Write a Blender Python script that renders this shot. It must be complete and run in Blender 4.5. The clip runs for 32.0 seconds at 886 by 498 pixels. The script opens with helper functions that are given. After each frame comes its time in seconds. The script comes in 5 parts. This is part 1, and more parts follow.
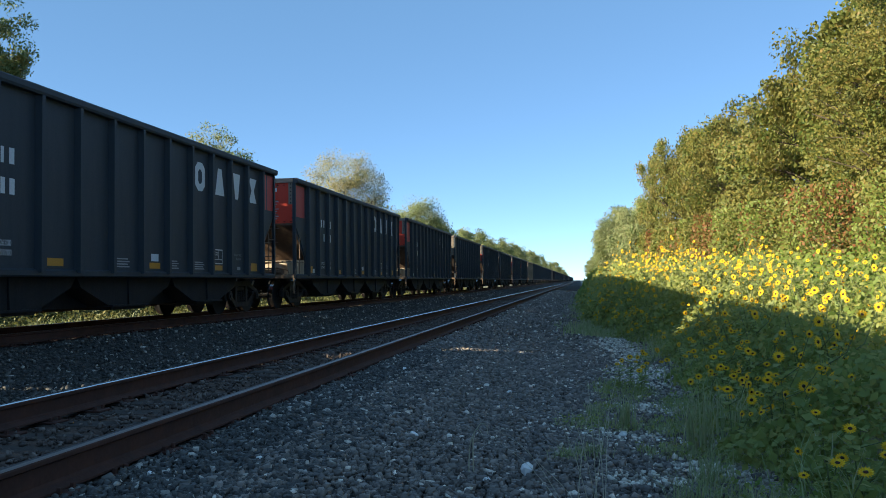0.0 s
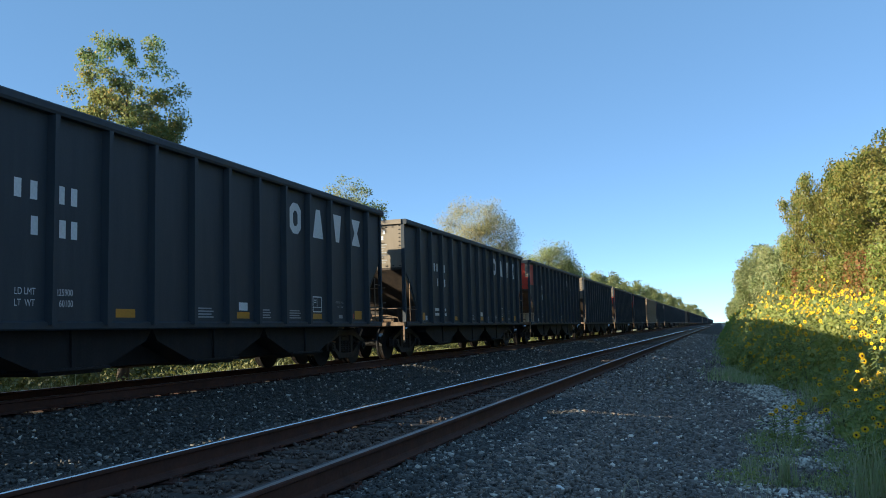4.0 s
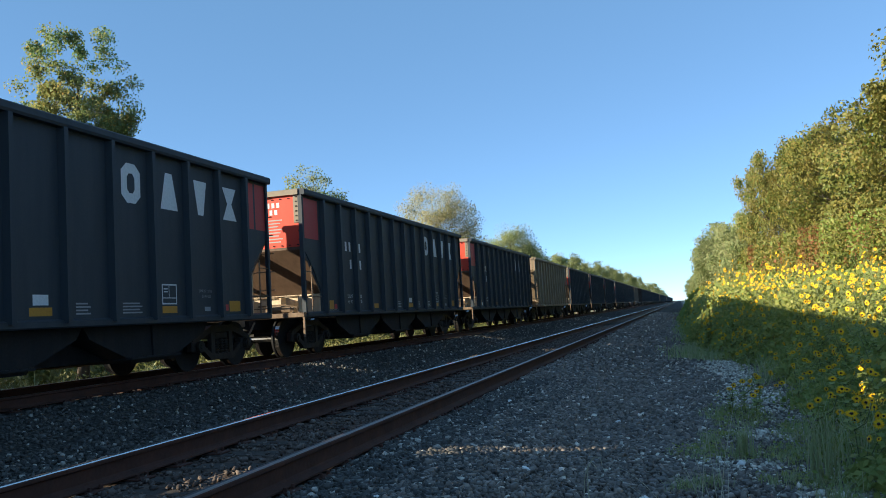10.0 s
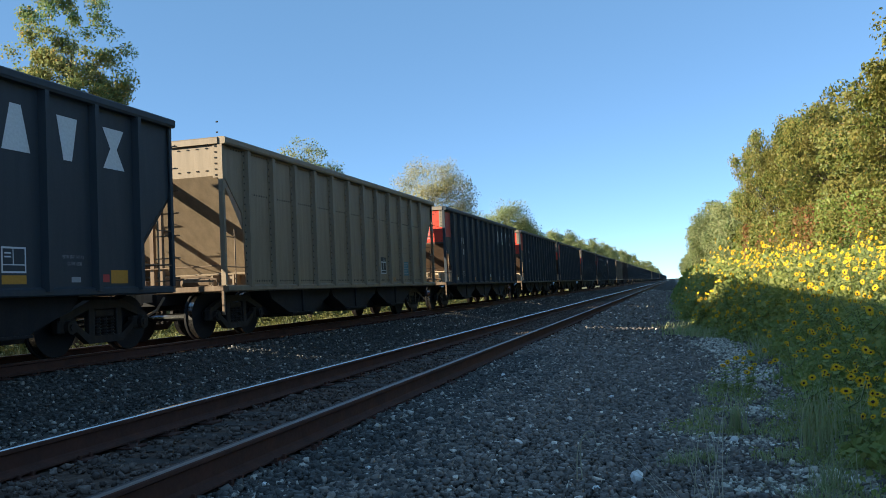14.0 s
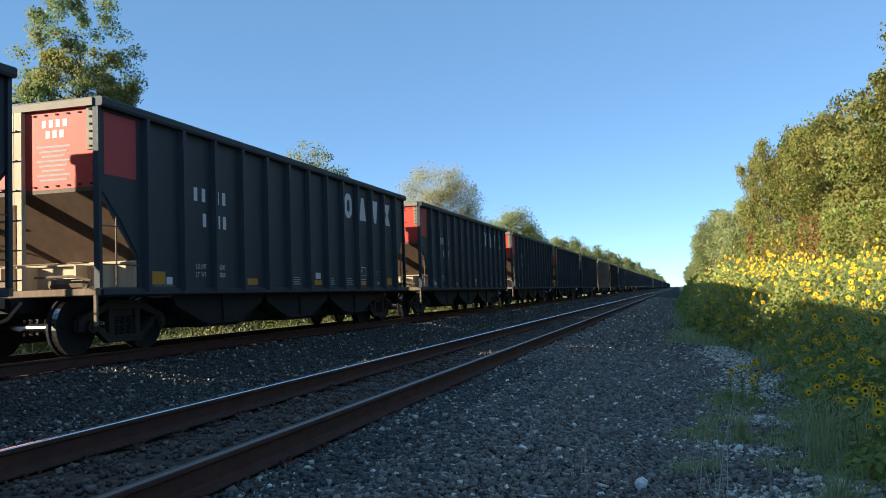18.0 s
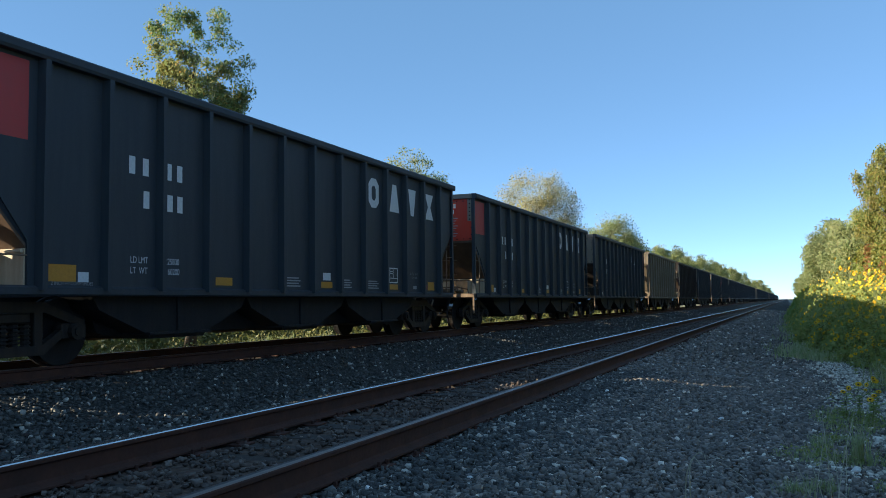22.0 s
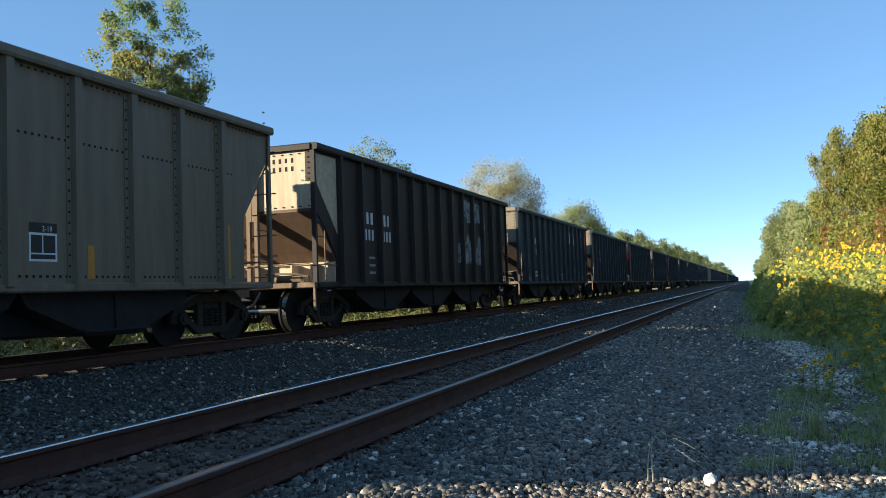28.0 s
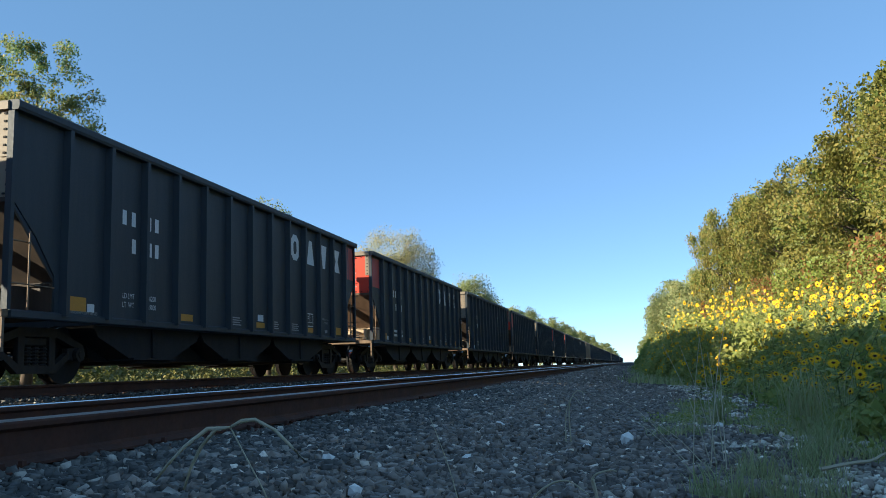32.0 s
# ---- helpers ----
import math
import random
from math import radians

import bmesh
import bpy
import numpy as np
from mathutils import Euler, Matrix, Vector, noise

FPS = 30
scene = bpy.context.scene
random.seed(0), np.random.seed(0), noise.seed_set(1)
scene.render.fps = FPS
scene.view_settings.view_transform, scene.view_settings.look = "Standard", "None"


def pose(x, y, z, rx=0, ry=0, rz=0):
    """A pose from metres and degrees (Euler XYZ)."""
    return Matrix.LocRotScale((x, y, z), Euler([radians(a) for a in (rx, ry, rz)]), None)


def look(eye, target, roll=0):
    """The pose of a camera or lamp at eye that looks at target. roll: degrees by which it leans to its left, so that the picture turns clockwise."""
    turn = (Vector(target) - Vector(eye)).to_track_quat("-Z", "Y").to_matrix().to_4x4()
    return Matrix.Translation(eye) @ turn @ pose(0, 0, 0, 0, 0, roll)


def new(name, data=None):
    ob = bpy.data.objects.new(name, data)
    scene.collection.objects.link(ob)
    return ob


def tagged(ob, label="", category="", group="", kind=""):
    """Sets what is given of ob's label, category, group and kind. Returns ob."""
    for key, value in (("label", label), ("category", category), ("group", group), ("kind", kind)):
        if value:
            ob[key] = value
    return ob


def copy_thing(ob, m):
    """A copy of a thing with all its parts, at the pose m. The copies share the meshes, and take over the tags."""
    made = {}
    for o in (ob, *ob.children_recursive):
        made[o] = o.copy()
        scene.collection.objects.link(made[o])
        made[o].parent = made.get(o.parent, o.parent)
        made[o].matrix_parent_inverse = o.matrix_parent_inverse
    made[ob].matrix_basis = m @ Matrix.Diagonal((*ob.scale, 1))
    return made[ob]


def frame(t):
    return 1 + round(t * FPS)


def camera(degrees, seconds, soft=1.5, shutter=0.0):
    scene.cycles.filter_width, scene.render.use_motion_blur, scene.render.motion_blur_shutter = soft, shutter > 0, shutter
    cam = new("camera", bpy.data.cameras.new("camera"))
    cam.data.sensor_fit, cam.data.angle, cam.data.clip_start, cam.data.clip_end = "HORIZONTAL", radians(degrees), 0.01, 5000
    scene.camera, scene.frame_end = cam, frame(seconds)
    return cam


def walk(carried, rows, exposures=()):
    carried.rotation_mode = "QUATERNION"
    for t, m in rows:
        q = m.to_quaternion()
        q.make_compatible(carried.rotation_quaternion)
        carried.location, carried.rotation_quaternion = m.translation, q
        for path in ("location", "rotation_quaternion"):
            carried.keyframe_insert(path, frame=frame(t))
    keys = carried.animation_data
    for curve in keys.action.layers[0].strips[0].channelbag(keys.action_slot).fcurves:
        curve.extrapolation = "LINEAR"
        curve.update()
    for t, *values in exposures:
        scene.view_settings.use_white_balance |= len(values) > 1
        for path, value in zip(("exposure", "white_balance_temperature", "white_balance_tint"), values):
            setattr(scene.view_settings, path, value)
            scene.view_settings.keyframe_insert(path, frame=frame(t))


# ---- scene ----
cam = camera(55.82, 32.0, 0.9)
PATH = [
    (0, (0.000, 0.000, 1.038), (-3.215, 19.724, 1.824), -0.76),
    (0.5, (0.005, 0.014, 1.032), (-3.765, 19.644, 1.678), -0.50),
    (1, (-0.018, -0.018, 1.016), (-4.351, 19.506, 1.204), 0.37),
    (1.5, (-0.049, -0.029, 1.016), (-5.724, 19.149, 0.960), 0.32),
    (2, (-0.053, -0.006, 1.025), (-6.542, 18.910, 1.296), -0.00),
    (2.5, (-0.061, -0.024, 1.031), (-6.650, 18.855, 1.434), -0.29),
    (3, (-0.057, -0.028, 1.032), (-6.685, 18.835, 1.539), -0.74),
    (3.5, (-0.021, -0.063, 1.052), (-6.458, 18.834, 2.269), -1.90),
    (4, (-0.061, -0.032, 1.080), (-6.265, 18.884, 2.999), -1.51),
    (4.5, (-0.045, -0.067, 1.075), (-5.892, 18.943, 3.182), -1.58),
    (6.5, (-0.059, -0.053, 1.078), (-5.735, 19.072, 2.500), -0.65),
    (7, (-0.066, -0.040, 1.073), (-5.863, 19.057, 2.366), -2.49),
    (7.5, (-0.062, -0.022, 1.073), (-5.871, 19.067, 2.438), -2.69),
    (8, (-0.058, -0.014, 1.073), (-5.622, 19.147, 2.453), -2.71),
    (8.5, (-0.050, -0.016, 1.079), (-5.384, 19.210, 2.462), -3.02),
    (9, (-0.043, -0.035, 1.075), (-5.337, 19.201, 2.469), -3.13),
    (9.5, (-0.037, -0.051, 1.081), (-5.349, 19.175, 2.536), -3.19),
    (10, (-0.040, -0.076, 1.086), (-5.394, 19.131, 2.639), -3.39),
    (10.5, (-0.034, -0.080, 1.087), (-5.332, 19.137, 2.710), -3.40),
    (11, (-0.025, -0.068, 1.086), (-5.120, 19.207, 2.674), -3.33),
    (11.5, (-0.024, -0.048, 1.082), (-4.806, 19.318, 2.528), -3.01),
    (12, (-0.047, -0.047, 1.070), (-4.955, 19.305, 2.252), -2.51),
    (12.5, (-0.065, -0.047, 1.068), (-5.588, 19.150, 2.048), -2.63),
    (13, (-0.060, -0.039, 1.067), (-5.739, 19.115, 1.985), -2.62),
    (13.5, (-0.059, -0.023, 1.067), (-5.378, 19.234, 2.006), -2.73),
    (15.5, (-0.060, 0.016, 1.060), (-5.342, 19.281, 2.044), -2.45),
    (16, (-0.061, 0.037, 1.061), (-5.286, 19.316, 2.078), -2.62),
    (16.5, (-0.058, 0.052, 1.060), (-5.172, 19.358, 2.119), -3.42),
    (17, (-0.056, 0.037, 1.066), (-4.988, 19.385, 2.217), -3.46),
    (17.5, (-0.062, -0.005, 1.071), (-4.989, 19.341, 2.279), -2.49),
    (18, (-0.074, -0.037, 1.064), (-5.448, 19.198, 2.139), -1.88),
    (18.5, (-0.090, -0.047, 1.064), (-6.277, 18.954, 1.889), -2.10),
    (19, (-0.100, -0.018, 1.057), (-7.005, 18.727, 2.018), -1.75),
    (19.5, (-0.100, 0.004, 1.060), (-7.610, 18.483, 2.516), -1.06),
    (20, (-0.103, -0.004, 1.061), (-7.743, 18.412, 2.632), -0.93),
    (20.5, (-0.103, -0.018, 1.061), (-7.669, 18.429, 2.635), -0.69),
    (21, (-0.102, -0.026, 1.057), (-7.659, 18.439, 2.444), -0.46),
    (21.5, (-0.100, -0.016, 1.055), (-7.675, 18.448, 2.353), -0.56),
    (22, (-0.101, -0.000, 1.055), (-7.675, 18.465, 2.348), -0.72),
    (22.5, (-0.101, -0.003, 1.049), (-7.655, 18.460, 2.486), -0.49),
    (23, (-0.099, 0.008, 1.050), (-7.390, 18.564, 2.638), -0.48),
    (23.5, (-0.094, 0.023, 1.050), (-7.109, 18.686, 2.624), -1.21),
    (24, (-0.094, 0.036, 1.049), (-7.032, 18.731, 2.579), -1.73),
    (24.5, (-0.093, 0.049, 1.049), (-7.039, 18.744, 2.548), -2.06),
    (25, (-0.093, 0.039, 1.056), (-7.040, 18.740, 2.463), -2.25),
    (25.5, (-0.081, 0.017, 1.053), (-7.039, 18.723, 2.356), -2.44),
    (27.5, (-0.080, -0.012, 1.051), (-6.897, 18.760, 2.108), -1.88),
    (28, (-0.075, -0.016, 1.050), (-6.885, 18.762, 2.049), -2.01),
    (28.5, (-0.062, -0.014, 1.050), (-6.639, 18.849, 2.017), -2.48),
    (29, (-0.066, -0.013, 1.041), (-5.631, 19.145, 2.457), -3.19),
    (29.5, (-0.146, 0.065, 0.947), (-4.195, 19.466, 3.629), -3.56),
    (30, (-0.276, 0.120, 0.467), (-4.322, 19.480, 3.440), -0.67),
    (30.5, (-0.327, 0.125, 0.349), (-4.915, 19.438, 2.784), -1.79),
    (31, (-0.308, 0.126, 0.316), (-5.103, 19.427, 2.438), -3.34),
    (31.5, (-0.285, 0.110, 0.321), (-4.944, 19.414, 2.698), -3.07),
    (32, (-0.286, 0.116, 0.328), (-4.530, 19.456, 3.150), -1.91),
]
walk(cam, [(t, look(eye, target, roll)) for t, eye, target, roll in PATH], [(0, 1.31, 6100, 3), (19, 1.30, 6100, 3), (20, 1.40, 6100, 3), (21.5, 1.30, 6100, 3), (29, 1.33, 6100, 3), (29.5, 1.31, 6100, 3), (30, 1.10, 6100, 3), (31, 1.15, 6100, 3), (31.5, 1.33, 6100, 3), (32, 1.35, 6100, 3)])

# ---- world and sun ----
SUN_EL = math.atan(0.276)
LIGHT = Vector((0.827, 0.5625, -0.276)).normalized()
world = bpy.data.worlds.new("sky")
scene.world = world
world.use_nodes = True
wn = world.node_tree.nodes
sky = wn.new("ShaderNodeTexSky")
sky.sky_type = "NISHITA"
sky.sun_disc = False
sky.sun_elevation = SUN_EL
sky.sun_rotation = math.atan2(-0.827, -0.5625)
sky.air_density, sky.dust_density, sky.ozone_density = 0.50, 0.0, 1.3
sky.altitude = 1500
wn["Background"].inputs["Strength"].default_value = 0.126
haze = wn.new("ShaderNodeMix")
haze.data_type = "RGBA"
haze.inputs[0].default_value = 0.5
haze.inputs[7].default_value = (0.70, 1.40, 2.34, 1.0)
world.node_tree.links.new(sky.outputs[0], haze.inputs[6])
world.node_tree.links.new(haze.outputs[2], wn["Background"].inputs["Color"])
sun_data = bpy.data.lights.new("sun", "SUN")
sun_data.energy, sun_data.angle, sun_data.color = 5.0, radians(0.5), (1.0, 0.84, 0.62)
sun = new("sun", sun_data)
sun.rotation_euler = LIGHT.to_track_quat("-Z", "Y").to_euler()
sun.location = (-60, -40, 40)
scene.view_settings.exposure = 0.0

rng = np.random.default_rng(7)
rnd = random.Random(11)


# ---- materials ----
class Nodes:
    """A material's node tree with short ways to add nodes."""

    def __init__(self, name):
        self.m = bpy.data.materials.new(name)
        self.m.use_nodes = True
        self.t = self.m.node_tree
        self.b = self.t.nodes["Principled BSDF"]
        self.out = self.t.nodes["Material Output"]

    def add(self, kind, **values):
        n = self.t.nodes.new(kind)
        for k, v in values.items():
            n.inputs[k.replace("_", " ")].default_value = v
        return n

    def link(self, a, b):
        self.t.links.new(a, b)

    def coords(self, which="Object"):
        return self.add("ShaderNodeTexCoord").outputs[which]

    def noise(self, scale, detail=4.0, rough=0.55, vec=None, stretch=None):
        n = self.add("ShaderNodeTexNoise", Scale=scale, Detail=detail, Roughness=rough)
        v = vec if vec is not None else self.coords()
        if stretch:
            mp = self.add("ShaderNodeMapping")
            mp.inputs["Scale"].default_value = stretch
            self.link(v, mp.inputs["Vector"])
            v = mp.outputs[0]
        self.link(v, n.inputs["Vector"])
        return n.outputs["Fac"]

    def ramp(self, fac, stops):
        r = self.add("ShaderNodeValToRGB")
        e = r.color_ramp.elements
        while len(e) < len(stops):
            e.new(0.5)
        for el, (p, c) in zip(e, stops):
            el.position, el.color = p, (*c, 1.0)
        self.link(fac, r.inputs["Fac"])
        return r.outputs["Color"]

    def bump(self, height, strength=0.3, distance=0.02):
        n = self.add("ShaderNodeBump", Strength=strength, Distance=distance)
        self.link(height, n.inputs["Height"])
        self.link(n.outputs[0], self.b.inputs["Normal"])


def mixc(nd, fac, a, b):
    n = nd.t.nodes.new("ShaderNodeMix")
    n.data_type = "RGBA"
    for sock, v in ((n.inputs[0], fac), (n.inputs[6], a), (n.inputs[7], b)):
        if isinstance(v, tuple):
            sock.default_value = (*v, 1.0)
        elif isinstance(v, (int, float)):
            sock.default_value = float(v)
        else:
            nd.link(v, sock)
    return n.outputs[2]


def paint(name, base, dirt, rough=0.5, amount=0.5, streak=(3.0, 3.0, 0.35), metal=0.0, bump=0.12):
    """Weathered paint: streaks that run down, fine dust, uneven gloss."""
    nd = Nodes(name)
    s = nd.noise(2.2, 5, 0.6, stretch=streak)
    g = nd.noise(38, 3, 0.6)
    f = nd.ramp(s, [(0.35, (0, 0, 0)), (0.75, (amount,) * 3)])
    col = mixc(nd, f, base, dirt)
    f2 = nd.ramp(g, [(0.5, (0, 0, 0)), (0.8, (0.35 * amount,) * 3)])
    col = mixc(nd, f2, col, dirt)
    nd.link(col, nd.b.inputs["Base Color"])
    r = nd.ramp(g, [(0.2, (rough - 0.1,) * 3), (0.8, (rough + 0.15,) * 3)])
    nd.link(r, nd.b.inputs["Roughness"])
    nd.b.inputs["Metallic"].default_value = metal
    nd.b.inputs["Specular IOR Level"].default_value = 0.3
    nd.bump(s, bump, 0.01)
    return nd.m


def plain(name, col, rough=0.6, metal=0.0):
    nd = Nodes(name)
    n = nd.noise(25, 4)
    c = mixc(nd, nd.ramp(n, [(0.35, (0, 0, 0)), (0.8, (0.5,) * 3)]), col, tuple(0.6 * v for v in col))
    nd.link(c, nd.b.inputs["Base Color"])
    nd.b.inputs["Roughness"].default_value = rough
    nd.b.inputs["Metallic"].default_value = metal
    return nd.m


def leafy(name, stops, translucent=0.3, rough=0.5):
    """Leaves: every leaf has its own tint; some light passes through."""
    nd = Nodes(name)
    geo = nd.add("ShaderNodeNewGeometry")
    col = nd.ramp(geo.outputs["Random Per Island"], stops)
    big = nd.noise(0.45, 3)
    col = mixc(nd, nd.ramp(big, [(0.4, (0, 0, 0)), (0.7, (0.55,) * 3)]), col, stops[-1][1])
    nd.link(col, nd.b.inputs["Base Color"])
    nd.b.inputs["Roughness"].default_value = rough
    nd.b.inputs["Specular IOR Level"].default_value = 0.3
    tr = nd.add("ShaderNodeBsdfTranslucent")
    nd.link(col, tr.inputs["Color"])
    mx = nd.add("ShaderNodeMixShader", Fac=translucent)
    nd.link(nd.b.outputs[0], mx.inputs[1])
    nd.link(tr.outputs[0], mx.inputs[2])
    nd.link(mx.outputs[0], nd.out.inputs["Surface"])
    return nd.m


def stone_mat(name, stops, rough=0.8):
    nd = Nodes(name)
    geo = nd.add("ShaderNodeNewGeometry")
    col = nd.ramp(geo.outputs["Random Per Island"], stops)
    n = nd.noise(45, 4)
    col = mixc(nd, nd.ramp(n, [(0.4, (0, 0, 0)), (0.75, (0.5,) * 3)]), col, tuple(0.75 * v for v in stops[-2][1]))
    nd.link(col, nd.b.inputs["Base Color"])
    nd.b.inputs["Roughness"].default_value = rough
    nd.bump(n, 0.4, 0.01)
    return nd.m


M = {}
M["black"] = paint("black_car_paint", (0.029, 0.037, 0.047), (0.050, 0.056, 0.063), 0.56, 0.55)
M["blackend"] = paint("dusty_brown_black_steel", (0.085, 0.052, 0.034), (0.14, 0.09, 0.06), 0.6, 0.7)
# dark grimy car ends; the colour also takes in the neighbouring car's shadow
M["grime_shade"] = paint("grimy_shaded_black_steel", (0.032, 0.025, 0.021), (0.075, 0.052, 0.038), 0.65, 0.7)
M["tanend"] = paint("dusty_tan_end_paint", (0.20, 0.165, 0.125), (0.27, 0.22, 0.165), 0.6, 0.6)
M["red"] = paint("red_end_paint", (0.58, 0.055, 0.03), (0.46, 0.085, 0.055), 0.5, 0.4)
M["redside"] = paint("red_side_paint", (0.42, 0.05, 0.05), (0.3, 0.07, 0.06), 0.5, 0.4)
M["tan"] = paint("grey_brown_car_paint", (0.18, 0.142, 0.102), (0.11, 0.086, 0.062), 0.5, 0.7)
M["silver"] = paint("grey_beige_car_paint", (0.255, 0.192, 0.128), (0.155, 0.114, 0.076), 0.5, 0.7)
M["brown"] = paint("brown_rusty_car_paint", (0.022, 0.016, 0.014), (0.042, 0.028, 0.022), 0.6, 0.8)
M["pale"] = paint("faded_white_end_paint", (0.54, 0.44, 0.31), (0.30, 0.22, 0.145), 0.65, 0.7)
M["under"] = paint("grimy_underframe", (0.009, 0.009, 0.011), (0.022, 0.019, 0.018), 0.75, 0.7)
M["truck"] = paint("rusty_cast_steel", (0.015, 0.012, 0.011), (0.045, 0.032, 0.025), 0.65, 0.8)
M["rustpost"] = paint("dusty_brown_steel", (0.13, 0.085, 0.055), (0.25, 0.18, 0.12), 0.7, 0.8)
M["tread"] = plain("worn_wheel_steel", (0.35, 0.34, 0.33), 0.25, 1.0)
M["white"] = plain("white_stencil_paint", (0.62, 0.63, 0.64), 0.6)
M["dimwhite"] = plain("worn_white_stencil", (0.30, 0.31, 0.32), 0.7)
M["yellow"] = plain("yellow_reflective_tape", (0.46, 0.21, 0.025), 0.45)
nd = Nodes("flaking_pale_paint")
chips = nd.noise(3.5, 5, 0.6, stretch=(1.0, 1.0, 0.4))
nd.link(nd.ramp(chips, [(0.36, (0.035, 0.027, 0.025)), (0.45, (0.15, 0.15, 0.15)), (0.62, (0.30, 0.30, 0.295))]), nd.b.inputs["Base Color"])
nd.b.inputs["Roughness"].default_value = 0.8
M["flaked"] = nd.m
M["wornyellow"] = plain("worn_orange_tape", (0.34, 0.18, 0.07), 0.6)
M["teal"] = plain("blue_green_sign_paint", (0.05, 0.16, 0.20), 0.6)
M["coal"] = plain("coal", (0.012, 0.012, 0.013), 0.6)
M["wood"] = paint("old_tie_timber", (0.065, 0.05, 0.04), (0.028, 0.023, 0.019), 0.85, 0.9, (1.2, 12.0, 12.0), 0.0, 0.5)
M["railhead"] = plain("polished_rail_steel", (0.95, 0.94, 0.92), 0.16, 1.0)
M["raildull"] = plain("dull_rail_steel", (0.20, 0.155, 0.13), 0.42, 0.8)
M["railtop"] = plain("dark_rail_top", (0.07, 0.055, 0.048), 0.55, 0.5)
M["rust"] = paint("rail_rust", (0.085, 0.036, 0.024), (0.04, 0.022, 0.017), 0.85, 0.8, (2.0, 2.0, 2.0))
M["stone"] = stone_mat("dark_ballast_stone", [(0.0, (0.060, 0.050, 0.043)), (0.45, (0.128, 0.105, 0.085)), (0.8, (0.225, 0.182, 0.145)), (0.965, (0.32, 0.26, 0.21)), (0.985, (0.90, 0.78, 0.64))], 0.55)
# dirt beside the near rail; between the tracks the dark colour stands for shade
M["dirt_shade_stone"] = stone_mat("dirty_shaded_ballast", [(0.0, (0.028, 0.026, 0.024)), (0.5, (0.062, 0.057, 0.050)), (0.9, (0.115, 0.104, 0.088)), (0.985, (0.55, 0.49, 0.41))], 0.65)
M["chalk"] = stone_mat("pale_gravel", [(0.0, (0.17, 0.15, 0.12)), (0.35, (0.44, 0.39, 0.31)), (0.7, (0.68, 0.61, 0.50)), (1.0, (0.92, 0.86, 0.74))], 0.75)
M["dirtstone"] = stone_mat("dirt_covered_stone", [(0.0, (0.045, 0.03, 0.023)), (0.6, (0.11, 0.08, 0.063)), (1.0, (0.20, 0.155, 0.125))])
M["bark"] = paint("bark", (0.10, 0.075, 0.055), (0.05, 0.038, 0.03), 0.9, 0.9, (5, 5, 0.8), 0.0, 0.6)
M["leaf_oak"] = leafy("oak_leaves", [(0.0, (0.075, 0.115, 0.024)), (0.5, (0.165, 0.195, 0.042)), (0.9, (0.28, 0.255, 0.06)), (1.0, (0.30, 0.205, 0.06))], 0.38)
M["leaf_rust"] = leafy("reddish_vine_leaves", [(0.0, (0.17, 0.13, 0.04)), (0.5, (0.25, 0.14, 0.05)), (1.0, (0.31, 0.115, 0.05))], 0.4)
M["leaf_lime"] = leafy("bright_shrub_leaves", [(0.0, (0.14, 0.21, 0.035)), (0.6, (0.22, 0.29, 0.055)), (1.0, (0.32, 0.32, 0.09))], 0.42)
# leaf colour paled so that it carries the haze of distance
M["leaf_far"] = leafy("haze_tinted_leaves", [(0.0, (0.16, 0.22, 0.08)), (0.6, (0.25, 0.29, 0.11)), (1.0, (0.34, 0.32, 0.15))], 0.45)
M["leaf_pop"] = leafy("poplar_leaves", [(0.0, (0.10, 0.19, 0.08)), (0.6, (0.16, 0.26, 0.10)), (0.9, (0.26, 0.30, 0.10)), (1.0, (0.46, 0.29, 0.08))], 0.45)
M["leaf_willow"] = leafy("pale_narrow_leaves", [(0.0, (0.25, 0.26, 0.11)), (0.6, (0.36, 0.34, 0.16)), (1.0, (0.46, 0.38, 0.20))], 0.5)
M["leaf_field"] = leafy("field_weed_leaves", [(0.0, (0.10, 0.12, 0.03)), (0.7, (0.17, 0.175, 0.05)), (1.0, (0.26, 0.22, 0.08))], 0.3)
M["leaf_sun"] = leafy("sunflower_leaves", [(0.0, (0.20, 0.25, 0.06)), (0.6, (0.29, 0.33, 0.082)), (1.0, (0.40, 0.38, 0.11))], 0.45)
M["stem"] = plain("green_stem", (0.17, 0.20, 0.07), 0.7)
M["grass"] = leafy("green_grass", [(0.0, (0.26, 0.32, 0.12)), (0.6, (0.36, 0.40, 0.17)), (1.0, (0.50, 0.46, 0.27))], 0.4)
M["drygrass"] = leafy("dry_grass", [(0.0, (0.42, 0.37, 0.25)), (1.0, (0.62, 0.56, 0.42))], 0.35)
M["petal"] = leafy("yellow_petals", [(0.0, (0.84, 0.455, 0.010)), (1.0, (0.90, 0.56, 0.016))], 0.2)
M["disc"] = plain("dark_seed_disc", (0.05, 0.022, 0.012), 0.9)


